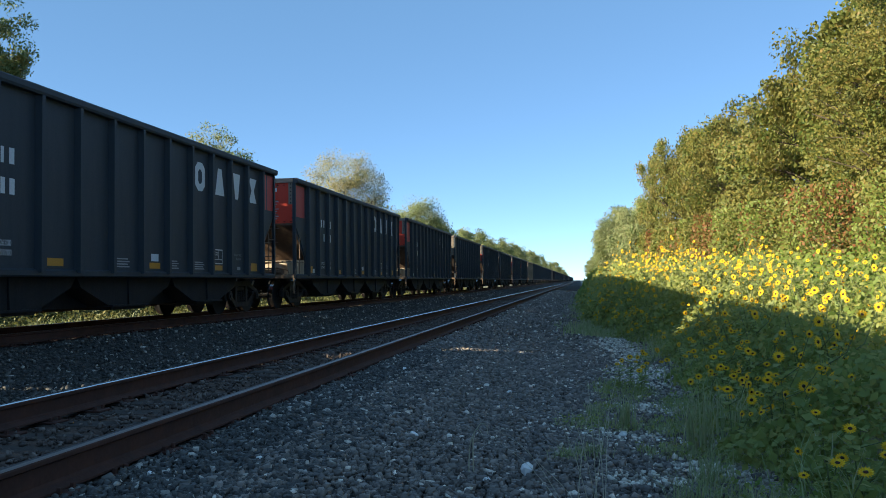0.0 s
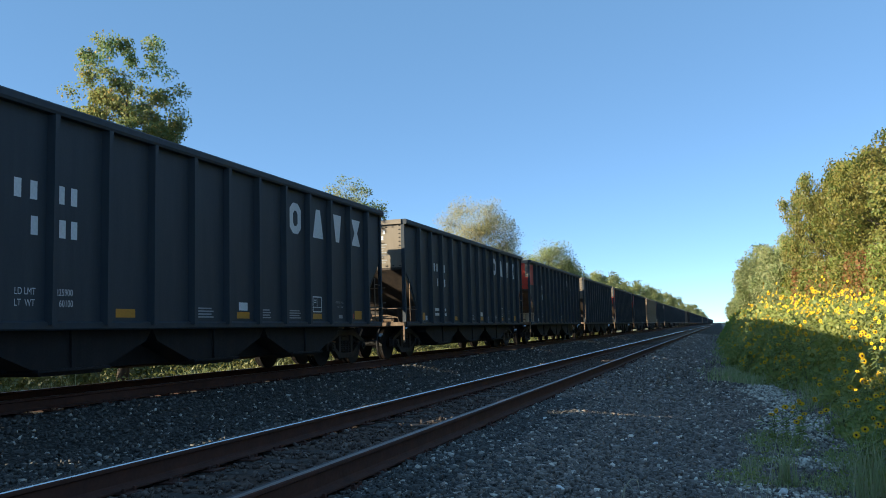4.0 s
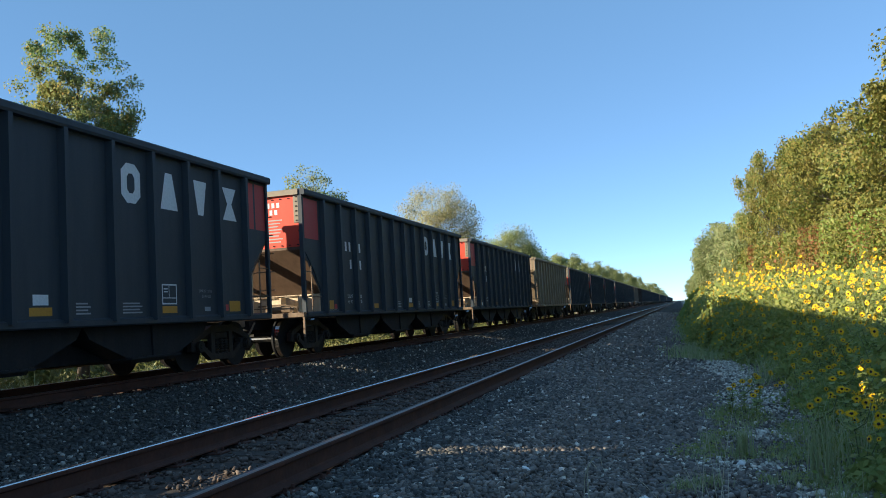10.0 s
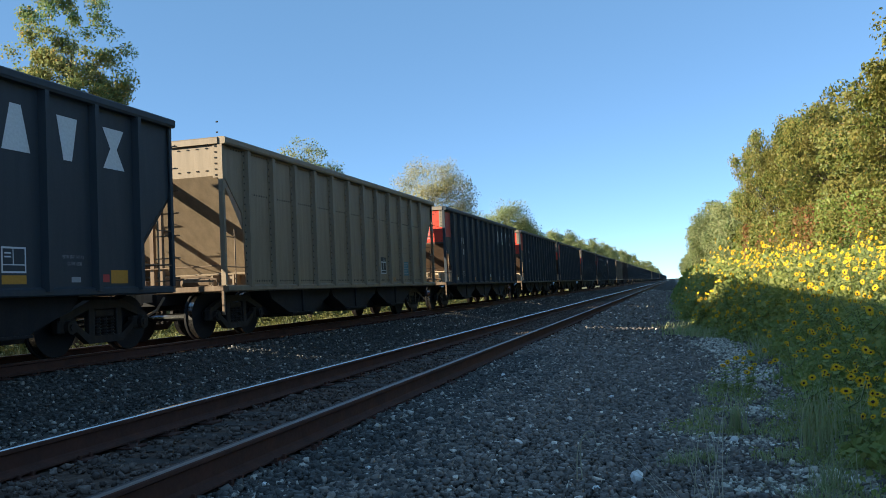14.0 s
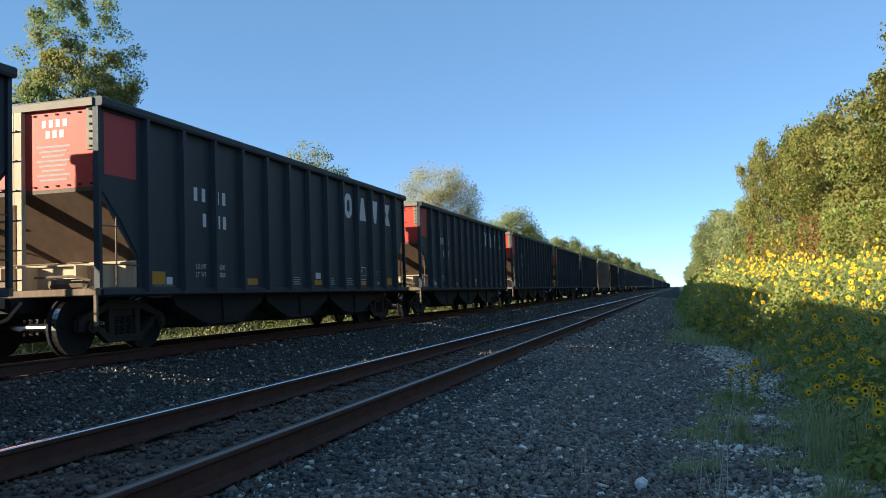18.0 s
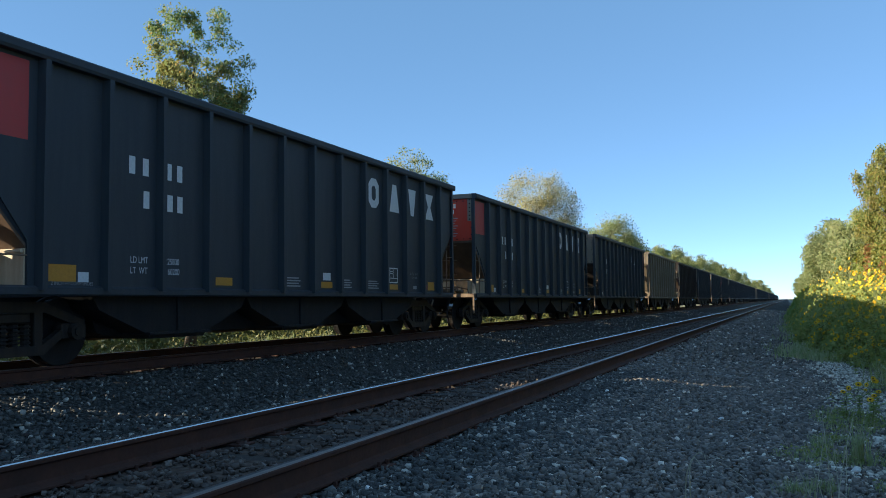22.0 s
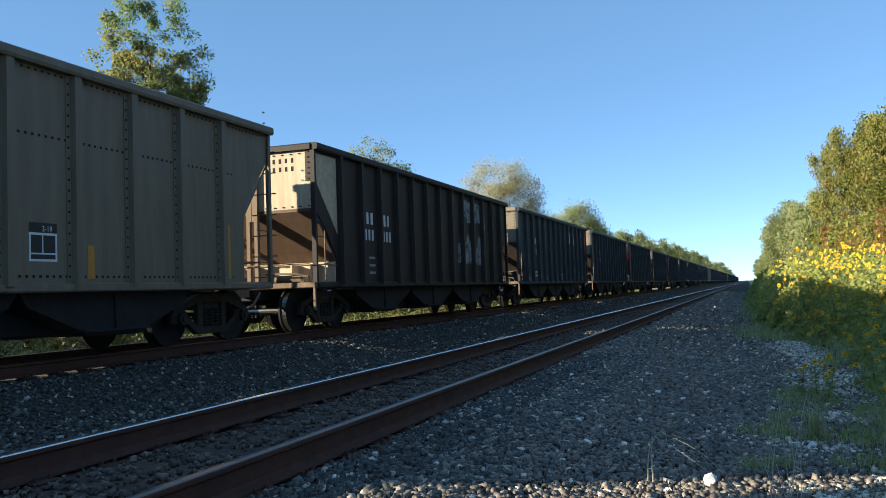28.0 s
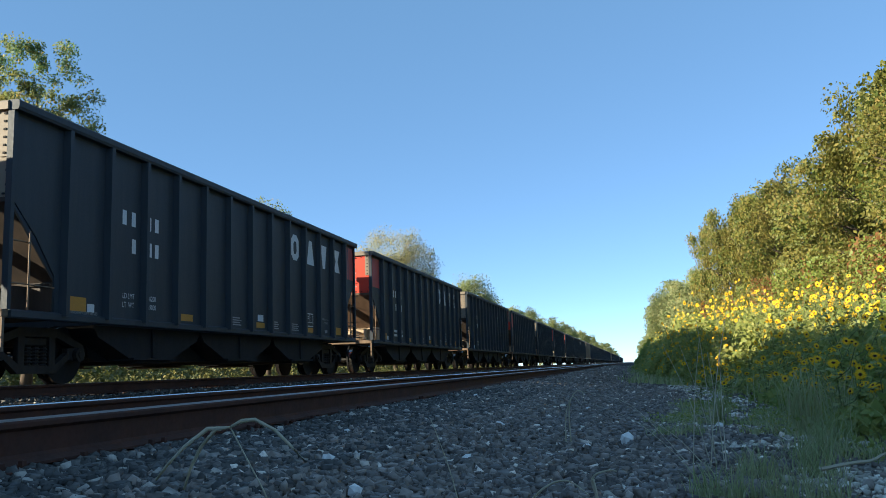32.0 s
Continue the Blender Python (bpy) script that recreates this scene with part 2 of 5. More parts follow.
def ground_material():
    """Ballast, pale gravel and weedy soil, each in its own strip along the tracks."""
    nd = Nodes("ground_soil_and_gravel")
    co = nd.coords()
    sep = nd.add("ShaderNodeSeparateXYZ")
    nd.link(co, sep.inputs[0])
    wob = nd.noise(0.5, 4)
    add = nd.add("ShaderNodeMath")
    add.operation = "MULTIPLY_ADD"
    nd.link(wob, add.inputs[0])
    add.inputs[1].default_value = 1.6
    nd.link(sep.outputs["X"], add.inputs[2])
    x = add.outputs[0]

    def band(a, b):
        m = nd.add("ShaderNodeMapRange")
        m.inputs["From Min"].default_value, m.inputs["From Max"].default_value = a, b
        nd.link(x, m.inputs["Value"])
        return m.outputs[0]

    vo = nd.add("ShaderNodeTexVoronoi", Scale=22.0)
    nd.link(co, vo.inputs["Vector"])
    dark = nd.ramp(vo.outputs["Distance"], [(0.0, (0.12, 0.112, 0.096)), (0.6, (0.03, 0.028, 0.025))])
    vo2 = nd.add("ShaderNodeTexVoronoi", Scale=55.0)
    nd.link(co, vo2.inputs["Vector"])
    pale = nd.ramp(vo2.outputs["Distance"], [(0.0, (0.58, 0.52, 0.43)), (0.7, (0.24, 0.215, 0.175))])
    soil = nd.ramp(nd.noise(6, 6), [(0.3, (0.15, 0.145, 0.08)), (0.6, (0.24, 0.225, 0.13)), (0.8, (0.33, 0.295, 0.19))])
    dirt = nd.ramp(nd.noise(9, 6), [(0.3, (0.05, 0.033, 0.025)), (0.55, (0.11, 0.075, 0.056)), (0.8, (0.17, 0.13, 0.10))])
    inside = nd.add("ShaderNodeMath")
    inside.operation = "MULTIPLY"
    nd.link(band(-4.6, -4.0), inside.inputs[0])
    nd.link(band(-1.3, -1.9), inside.inputs[1])
    dark = mixc(nd, inside.outputs[0], dark, dirt)
    c = mixc(nd, band(0.9, 2.0), dark, pale)
    c = mixc(nd, band(2.2, 3.0), c, soil)
    c = mixc(nd, band(-11.6, -11.9), c, soil)
    nd.link(c, nd.b.inputs["Base Color"])
    nd.b.inputs["Roughness"].default_value = 0.95
    nd.b.inputs["Specular IOR Level"].default_value = 0.2
    nd.bump(vo.outputs["Distance"], 0.8, 0.03)
    return nd.m


M["ground"] = ground_material()


# ---- mesh helpers ----
def mesh_of(name, verts, faces, mats, smooth=False, index=None):
    me = bpy.data.meshes.new(name)
    me.from_pydata([tuple(v) for v in verts], [], [tuple(f) for f in faces])
    for m in mats if isinstance(mats, (list, tuple)) else [mats]:
        me.materials.append(m)
    if index is not None:
        me.polygons.foreach_set("material_index", index)
    if smooth:
        me.polygons.foreach_set("use_smooth", [True] * len(me.polygons))
    me.update()
    return me


def poly_arrays(name, verts, loops, size, mat):
    """A mesh of many equal polygons from arrays: verts (n, 3), loops (m, size)."""
    me = bpy.data.meshes.new(name)
    n, m = len(verts), len(loops)
    me.vertices.add(n)
    me.vertices.foreach_set("co", np.asarray(verts, np.float32).ravel())
    me.loops.add(m * size)
    me.loops.foreach_set("vertex_index", np.asarray(loops, np.int32).ravel())
    me.polygons.add(m)
    me.polygons.foreach_set("loop_start", np.arange(0, m * size, size, dtype=np.int32))
    me.update(calc_edges=True)
    me.validate()
    me.materials.append(mat)
    return me


def bm_mesh(name, bm, mat, smooth=False):
    me = bpy.data.meshes.new(name)
    bmesh.ops.recalc_face_normals(bm, faces=bm.faces)
    bm.to_mesh(me)
    bm.free()
    for m in mat if isinstance(mat, (list, tuple)) else [mat]:
        me.materials.append(m)
    if smooth:
        me.polygons.foreach_set("use_smooth", [True] * len(me.polygons))
    return me


def box(bm, x0, x1, y0, y1, z0, z1, bevel=0.0):
    vs = [bm.verts.new((x, y, z)) for x in (x0, x1) for y in (y0, y1) for z in (z0, z1)]
    fs = [bm.faces.new([vs[i] for i in f]) for f in ((0, 1, 3, 2), (4, 6, 7, 5), (0, 4, 5, 1), (2, 3, 7, 6), (0, 2, 6, 4), (1, 5, 7, 3))]
    if bevel:
        es = list({e for f in fs for e in f.edges})
        bmesh.ops.bevel(bm, geom=es, offset=bevel, segments=1, affect="EDGES")


def prism(bm, outline, axis, a, b):
    """An outline (two coordinates a point) pushed along an axis from a to b."""
    def at(p, w):
        return {0: (w, p[0], p[1]), 1: (p[0], w, p[1]), 2: (p[0], p[1], w)}[axis]
    lo = [bm.verts.new(at(p, a)) for p in outline]
    hi = [bm.verts.new(at(p, b)) for p in outline]
    n = len(outline)
    bm.faces.new(lo)
    bm.faces.new(hi[::-1])
    for i in range(n):
        bm.faces.new((lo[i], lo[(i + 1) % n], hi[(i + 1) % n], hi[i]))


def tube(bm, pts, radius, sides=6, taper=None):
    """A tube along points; taper gives the radius at each point."""
    rings = []
    for i, p in enumerate(pts):
        p = Vector(p)
        d = (Vector(pts[min(i + 1, len(pts) - 1)]) - Vector(pts[max(i - 1, 0)])).normalized()
        u = d.orthogonal().normalized()
        w = d.cross(u)
        r = taper[i] if taper else radius
        rings.append([bm.verts.new(p + r * (math.cos(6.2832 * k / sides) * u + math.sin(6.2832 * k / sides) * w)) for k in range(sides)])
    for a, b in zip(rings, rings[1:]):
        for k in range(sides):
            bm.faces.new((a[k], a[(k + 1) % sides], b[(k + 1) % sides], b[k]))
    bm.faces.new(rings[0][::-1])
    bm.faces.new(rings[-1])


def disc_ring(bm, axis_x0, axis_x1, r, cy, cz, sides=28):
    prism(bm, [(cy + r * math.cos(6.2832 * k / sides), cz + r * math.sin(6.2832 * k / sides)) for k in range(sides)], 0, axis_x0, axis_x1)


def sub(name, me, parent, m=None, label=""):
    ob = new(name, me)
    ob.parent = parent
    if m is not None:
        ob.matrix_basis = m
    if label:
        ob["label"] = label
    return ob


def empty(name, m=None):
    ob = new(name)
    ob.empty_display_size = 0.3
    if m is not None:
        ob.matrix_basis = m
    return ob


# ---- ground ----
PROFILE = [(-4000, -0.4), (-40, -0.4), (-14.2, -0.40), (-12.6, -0.12), (-12.0, 0.06), (-8.5, 0.06), (-7.3, -0.22), (-6.0, -0.24), (-5.1, -0.03),
           (-1.9, -0.03), (-1.0, -0.12), (0.2, -0.18), (1.2, -0.22), (3.0, -0.28), (6.0, -0.15), (12.0, 0.0), (60, 0.0), (4000, 0.0)]
PX, PZ = [p[0] for p in PROFILE], [p[1] for p in PROFILE]


def gz(x, y):
    return float(np.interp(x, PX, PZ)) + 0.018 * math.sin(1.3 * x + 0.7 * y) * math.sin(0.9 * y - 0.4 * x)


def build_ground():
    xs = [-4000, -1500, -500, -200, -90, -50, -35, -25, -20, -17] + [round(-15 + 0.3 * i, 3) for i in range(0, 72)] + [7, 8, 10, 13, 18, 25, 40, 80, 200, 600, 1500, 4000]
    ys = [-400, -100, -40, -20, -10] + [round(-5 + 0.35 * i, 3) for i in range(0, 100)] + [31, 33, 36, 40, 45, 52, 60, 75, 95, 120, 160, 220, 320, 500, 900, 1800, 4500]
    verts = [(x, y, gz(x, y) if abs(x) < 50 and abs(y) < 300 else float(np.interp(x, PX, PZ))) for y in ys for x in xs]
    n = len(xs)
    faces = [(j * n + i, j * n + i + 1, (j + 1) * n + i + 1, (j + 1) * n + i) for j in range(len(ys) - 1) for i in range(n - 1)]
    ob = new("ground", mesh_of("ground", verts, faces, M["ground"], True))
    tagged(ob, "dark ballast, pale gravel and weedy soil beside the tracks", "ground", kind="structure")


build_ground()

# ---- tracks ----
NEAR_X, FAR_X = -3.451, -10.081
NEAR_Z, FAR_Z = 0.185, 0.278
RAIL = [(-0.075, 0), (0.075, 0), (0.075, 0.012), (0.022, 0.03), (0.009, 0.045), (0.009, 0.135), (0.036, 0.15), (0.037, 0.168), (0.033, 0.177), (0.024, 0.183), (0.010, 0.1855),
        (-0.010, 0.1855), (-0.024, 0.183), (-0.033, 0.177), (-0.037, 0.168), (-0.036, 0.15), (-0.009, 0.135), (-0.009, 0.045), (-0.022, 0.03), (-0.075, 0.012)]


def rail_mesh(name, head, y0=-620.0, y1=1600.0):
    ys = [y0, -120, -30, 0, 10, 20, 30, 45, 60, 90, 140, 250, 500, y1]
    verts = [(x, y, z) for y in ys for x, z in RAIL]
    n = len(RAIL)
    faces, idx = [], []
    for j in range(len(ys) - 1):
        for i in range(n):
            k = (i + 1) % n
            faces.append((j * n + i, j * n + k, (j + 1) * n + k, (j + 1) * n + i))
            idx.append(1 if i in (8, 9) else 2 if 10 <= i <= 12 else 0)
    faces.append(tuple(range(n)))
    idx.append(0)
    return mesh_of(name, verts, faces, [M["rust"], head, M["railtop"]], False, idx)


def build_track(cx, ztop, heads, ties, label):
    tr = tagged(empty("railway_track", pose(cx, 0, ztop - 0.185)), label, "railway track", kind="structure")
    for s, h in zip((0.7525, -0.7525), heads):
        sub("rail", rail_mesh("rail", M[h]), tr, pose(s, 0, 0), "rusty rail with a worn running surface")
    bm = bmesh.new()
    box(bm, -1.3, 1.3, -0.115, 0.115, -0.18, -0.004, 0.012)
    tie = bm_mesh("tie", bm, M["wood"])
    bm = bmesh.new()
    box(bm, -0.17, 0.17, -0.09, 0.09, -0.004, 0.014, 0.004)
    for dx in (-0.11, 0.11):
        box(bm, dx - 0.012, dx + 0.012, -0.07, -0.046, 0.01, 0.045, 0.003)
        box(bm, dx - 0.012, dx + 0.012, 0.046, 0.07, 0.01, 0.045, 0.003)
    plate = bm_mesh("tie_plate", bm, M["rust"])
    for i in range(ties):
        y = -4 + 0.53 * i + rnd.uniform(-0.03, 0.03)
        t = sub("tie", tie, tr, pose(rnd.uniform(-0.03, 0.03), y, rnd.uniform(-0.03, -0.012), 0, 0, rnd.uniform(-0.8, 0.8)))
        if i < 70:
            for s in (0.7525, -0.7525):
                sub("tie_plate", plate, t, pose(s, 0, 0))
    return tr


build_track(NEAR_X, NEAR_Z, ("raildull", "railhead"), 130, "empty railway track with rusty rails on timber ties in dark ballast")
build_track(FAR_X, FAR_Z, ("raildull", "raildull"), 90, "railway track under the passing coal train, rusty rails on ballast")

# ---- the coal train ----
PITCH = 16.65
LEN = 14.9
CARS = []
WHEELS = []


def car_front(n, t):
    """How far ahead the front of car n is at t seconds."""
    return PITCH * n - (0.01543 * t * t + 8.806 * t - 24.49)


TEXTS = {}


def text_mesh(s, height, mat, squeeze=1.0):
    key = (s, height, mat.name)
    if key not in TEXTS:
        cu = bpy.data.curves.new("lettering", "FONT")
        cu.body, cu.size = s, height * 1.38
        ob = new("lettering_source", cu)
        me = bpy.data.meshes.new_from_object(ob.evaluated_get(bpy.context.evaluated_depsgraph_get()))
        bpy.data.objects.remove(ob)
        bpy.data.curves.remove(cu)
        for v in me.vertices:
            v.co.x *= squeeze
        me.materials.clear()
        me.materials.append(mat)
        TEXTS[key] = me
    return TEXTS[key]


def shape_mesh(name, polys, mat):
    """Flat painted shapes from outlines."""
    bm = bmesh.new()
    for poly in polys:
        bm.faces.new([bm.verts.new((x, y, 0)) for x, y in poly])
    return bm_mesh(name, bm, mat)


def rect(x, y, w, h):
    return [(x, y), (x + w, y), (x + w, y + h), (x, y + h)]


def car_outline(kind):
    if kind == "riveted":
        half = [(0.02, 3.36), (0.36, 2.99), (0.80, 2.54), (0.88, 2.0), (0.90, 0.96)]
    else:
        half = [(0.06, 2.62), (0.58, 2.13), (1.0, 1.60), (1.02, 0.96)]
    return half + [(LEN - y, z) for y, z in half[::-1]] + [(LEN - 0.02, 3.93), (0.02, 3.93)]


RIBS = [1.17 + 1.06 * i for i in range(13)]
WIDE_RIBS = [1.02 + 1.12 * i for i in range(12)]


def car_meshes(kind):
    """The shared meshes of one kind of car: riveted, or ribbed."""
    m = {}
    bm = bmesh.new()
    prism(bm, car_outline(kind), 0, 1.455, 1.48)
    m["side_wall"] = bm
    bm = bmesh.new()
    if kind == "ribbed":
        prism(bm, [(1.478, -0.06), (1.602, -0.042), (1.602, 0.042), (1.478, 0.06)], 2, 1.0, 3.865)
    else:
        prism(bm, [(1.478, -0.15), (1.494, -0.15), (1.494, -0.075), (1.575, -0.06), (1.575, 0.06), (1.494, 0.075), (1.494, 0.15), (1.478, 0.15)], 2, 1.0, 3.865)
    m["rib"] = bm
    bm = bmesh.new()
    prism(bm, [(1.45, 3.86), (1.595, 3.86), (1.613, 3.90), (1.613, 3.985), (1.58, 4.01), (1.45, 4.01)], 1, -0.02, LEN + 0.02)
    m["top_chord"] = bm
    bm = bmesh.new()
    prism(bm, [(-0.05, 3.87), (0.09, 3.87), (0.09, 4.008), (-0.02, 4.008), (-0.05, 3.98)], 0, -1.45, 1.45)
    m["end_chord"] = bm
    bm = bmesh.new()
    zb = 3.30 if kind == "riveted" else 2.62
    box(bm, -1.452, 1.452, 0.03, 0.05, zb, 3.868)
    m["end_sheet"] = bm
    bm = bmesh.new()
    for i in range(14):
        for z in (zb + 0.05, 3.80):
            box(bm, -1.38 + 0.21 * i, -1.335 + 0.21 * i, 0.012, 0.031, z - 0.012, z + 0.012)
    for i in range(5):
        for s in (-1, 1):
            box(bm, s * 1.42 - 0.02, s * 1.42 + 0.02, 0.012, 0.031, zb + 0.16 + 0.21 * i, zb + 0.19 + 0.21 * i)
    m["rivets"] = bm
    bm = bmesh.new()
    yb, zc = (1.0, 1.56) if kind == "ribbed" else (1.5, 1.40)
    prism(bm, [(0.03, zb + 0.005), (yb, zc), (yb, zc - 0.05), (0.03, zb - 0.06)], 0, -1.453, 1.453)
    m["slope_sheet"] = bm
    bm = bmesh.new()
    box(bm, -1.452, 1.452, yb - 0.02, yb, 0.98, zc - 0.055)
    tube(bm, [(-1.45, yb - 0.05, zc - 0.09), (1.45, yb - 0.05, zc - 0.09)], 0.022, 6)
    for x in (-1.0, -0.5, 0.5, 1.0):
        box(bm, x - 0.02, x + 0.02, yb - 0.30, yb - 0.022, 0.98, zc - 0.1)
    m["shear_plate"] = bm
    bm = bmesh.new()
    box(bm, -1.5, 1.5, -0.06, 0.06, 0.94, 1.05, 0.01)
    box(bm, -1.45, 1.45, 0.062, yb - 0.03, 0.93, 0.975)
    m["end_platform"] = bm
    bm = bmesh.new()
    prism(bm, [(1.40, 0.93), (1.52, 0.93), (1.54, 0.95), (1.54, 1.03), (1.482, 1.06), (1.482, 0.99), (1.40, 0.98)], 1, 0.07, LEN - 0.07)
    m["side_sill"] = bm
    bm = bmesh.new()
    prism(bm, [(1.43, -0.012), (1.53, -0.012), (1.53, 0.06), (1.50, 0.06), (1.50, 0.018), (1.43, 0.018)], 2, 1.05, 3.86)
    m["corner_post"] = bm
    bm = bmesh.new()
    box(bm, 0.006, 0.14, -0.06, 0.028, 2.40, 3.866)
    box(bm, 0.055, 0.14, -0.06, 0.028, 1.05, 2.40)
    m["end_post"] = bm
    bm = bmesh.new()
    box(bm, 1.45, 1.50, -0.056, -0.01, 0.47, 0.94)
    m["stirrup"] = bm
    bm = bmesh.new()
    tube(bm, [(-1.10, -0.02, 0), (-1.10, -0.10, 0), (-1.58, -0.10, 0), (-1.58, -0.02, 0)], 0.012, 5)
    m["rung"] = bm
    bm = bmesh.new()
    tube(bm, [(1.50, 0.43, 1.06), (1.50, 0.43, 2.19)], 0.014, 6)
    tube(bm, [(1.50, 0.0, 2.02), (1.50, 0.46, 2.02)], 0.011, 5)
    tube(bm, [(1.50, 0.0, 1.42), (1.50, 0.98, 1.42)], 0.011, 5)
    m["handrail"] = bm
    bm = bmesh.new()
    tube(bm, [(-1.4, -0.09, 1.44), (-0.4, -0.12, 1.44), (1.4, -0.09, 1.44)], 0.014, 5)
    tube(bm, [(0.2, 0.15, 1.25), (0.9, 0.15, 1.25), (1.2, 0.2, 1.18), (1.25, 0.2, 1.02)], 0.022, 6)
    m["crossover_rail"] = bm
    bm = bmesh.new()
    tube(bm, [(0.35, 0.35, 1.14), (0.35, 0.40, 1.14), (0.95, 0.40, 1.14), (0.95, 0.35, 1.14)], 0.085, 8)
    m["brake_cylinder"] = bm
    bm = bmesh.new()
    box(bm, -0.9, -0.45, 0.25, 0.6, 0.985, 1.22, 0.02)
    m["air_reservoir"] = bm
    bm = bmesh.new()
    prism(bm, [(-1.74, 0.93), (1.74, 0.93), (1.60, 0.74), (0.66, 0.38), (0.60, 0.31), (-0.60, 0.31), (-0.66, 0.38), (-1.60, 0.74)], 0, -1.30, 1.30)
    box(bm, -1.38, 1.38, -0.70, 0.70, 0.365, 0.405)
    for x in (-1.31, 1.31):
        prism(bm, [(-0.06, 0.92), (0.06, 0.92), (0.04, 0.41), (-0.04, 0.41)], 0, x - 0.03, x + 0.03)
    m["hopper_pocket"] = bm
    bm = bmesh.new()
    box(bm, -0.2, 0.2, -0.35, LEN + 0.35, 0.70, 0.925)
    m["center_sill"] = bm
    bm = bmesh.new()
    prism(bm, [(2.55, 0.92), (2.75, 0.42), (2.95, 0.36), (LEN - 2.95, 0.36), (LEN - 2.75, 0.42), (LEN - 2.55, 0.92)], 0, -0.85, 0.85)
    m["discharge_duct"] = bm
    bm = bmesh.new()
    prism(bm, [(-0.42, 0.358), (-0.30, 0.29), (0.34, 0.29), (0.46, 0.358)], 0, -1.15, -0.35)
    box(bm, -1.2, -0.25, -0.46, 0.5, 0.262, 0.288)
    m["discharge_gate"] = bm
    bm = bmesh.new()
    box(bm, 1.30, 1.45, 0.008, 0.029, 3.20, 3.866)
    m["corner_angle"] = bm
    bm = bmesh.new()
    for k in range(6):
        box(bm, 1.355, 1.395, -0.006, 0.010, 3.235 + 0.115 * k, 3.265 + 0.115 * k)
    m["angle_rivets"] = bm
    bm = bmesh.new()
    for k in range(19):
        for y in (-0.115, 0.115):
            box(bm, 1.492, 1.502, y - 0.014, y + 0.014, 1.12 + 0.145 * k, 1.148 + 0.145 * k)
    m["rib_rivets"] = bm
    bm = bmesh.new()
    prism(bm, [(-0.09, 0.78), (0.09, 0.78), (0.09, 0.95), (-0.09, 0.95)], 1, -0.74, -0.3)
    box(bm, -0.13, 0.15, -0.98, -0.70, 0.72, 1.0, 0.03)
    tube(bm, [(0.25, -0.2, 0.86), (0.28, -0.5, 0.62), (0.2, -0.8, 0.5), (0.1, -0.95, 0.62)], 0.028, 6)
    m["coupler"] = bm
    bm = bmesh.new()
    prism(bm, [(-1.08, 0.50), (-0.42, 0.72), (0.42, 0.72), (1.08, 0.50), (1.08, 0.61), (0.40, 0.86), (-0.40, 0.86), (-1.08, 0.61)], 0, 0.93, 1.05)
    prism(bm, [(-0.74, 0.40), (-0.42, 0.17), (0.42, 0.17), (0.74, 0.40), (0.74, 0.51), (0.38, 0.29), (-0.38, 0.29), (-0.74, 0.51)], 0, 0.935, 1.045)
    for s in (-1, 1):
        y0, y1 = sorted((s * 0.70, s * 1.12))
        box(bm, 0.925, 1.055, y0, y1, 0.36, 0.57, 0.02)
        y0, y1 = sorted((s * 0.27, s * 0.41))
        box(bm, 0.94, 1.04, y0, y1, 0.27, 0.74, 0.01)
        disc_ring(bm, 1.0, 1.13, 0.11, s * 0.9, 0.457, 12)
        disc_ring(bm, 1.13, 1.15, 0.06, s * 0.9, 0.457, 8)
    m["side_frame"] = bm
    bm = bmesh.new()
    tube(bm, [(0.99, 0.0, 0.285 + 0.0125 * k) for k in range(25)], 0.07, 8, [0.072 if k % 4 < 2 else 0.05 for k in range(25)])
    m["spring"] = bm
    bm = bmesh.new()
    for s in (-1, 1):
        a, b = sorted((s * 0.68, s * 0.81))
        disc_ring(bm, a, b, 0.457, 0, 0, 32)
        a, b = sorted((s * 0.64, s * 0.685))
        disc_ring(bm, a, b, 0.485, 0, 0, 32)
        a, b = sorted((s * 0.805, s * 0.85))
        disc_ring(bm, a, b, 0.13, 0, 0, 16)
    disc_ring(bm, -1.0, 1.0, 0.075, 0, 0, 12)
    m["wheelset"] = bm
    bm = bmesh.new()
    box(bm, -1.02, 1.02, -0.24, 0.24, 0.585, 0.715, 0.02)
    m["bolster"] = bm
    return m


TURN = Matrix.Translation((0, LEN, 0)) @ pose(0, 0, 0, 0, 0, 180)
SHARED = {}


def shared(kind, part_name, mat):
    """One mesh for each kind of car, part and paint."""
    key = (kind, part_name, mat)
    if key not in SHARED:
        me = bm_mesh(part_name, car_meshes(kind)[part_name], M[mat])
        SHARED[key] = me
        if part_name == "wheelset":
            me.materials.append(M["tread"])
            for p in me.polygons:
                if abs(p.normal.x) < 0.5 and len(p.vertices) == 4 and p.area > 0.005:
                    p.material_index = 1
    return SHARED[key]


def add_truck(car, kind, y, car_no):
    tr = sub("truck", shared(kind, "bolster", "truck"), car, pose(0, y, 0), "grimy cast steel truck")
    for a in (0, 180):
        sub("side_frame", shared(kind, "side_frame", "truck"), tr, pose(0, 0, 0, 0, 0, a))
        for ys in (-0.17, 0.0, 0.17):
            sub("spring", shared(kind, "spring", "truck"), tr, pose(0, ys, 0, 0, 0, a))
    for dy in (-0.9, 0.9):
        w = sub("wheelset", shared(kind, "wheelset", "under"), tr, pose(0, dy, 0.457), "steel wheels with shiny treads")
        WHEELS.append((car_no, y + dy, w))


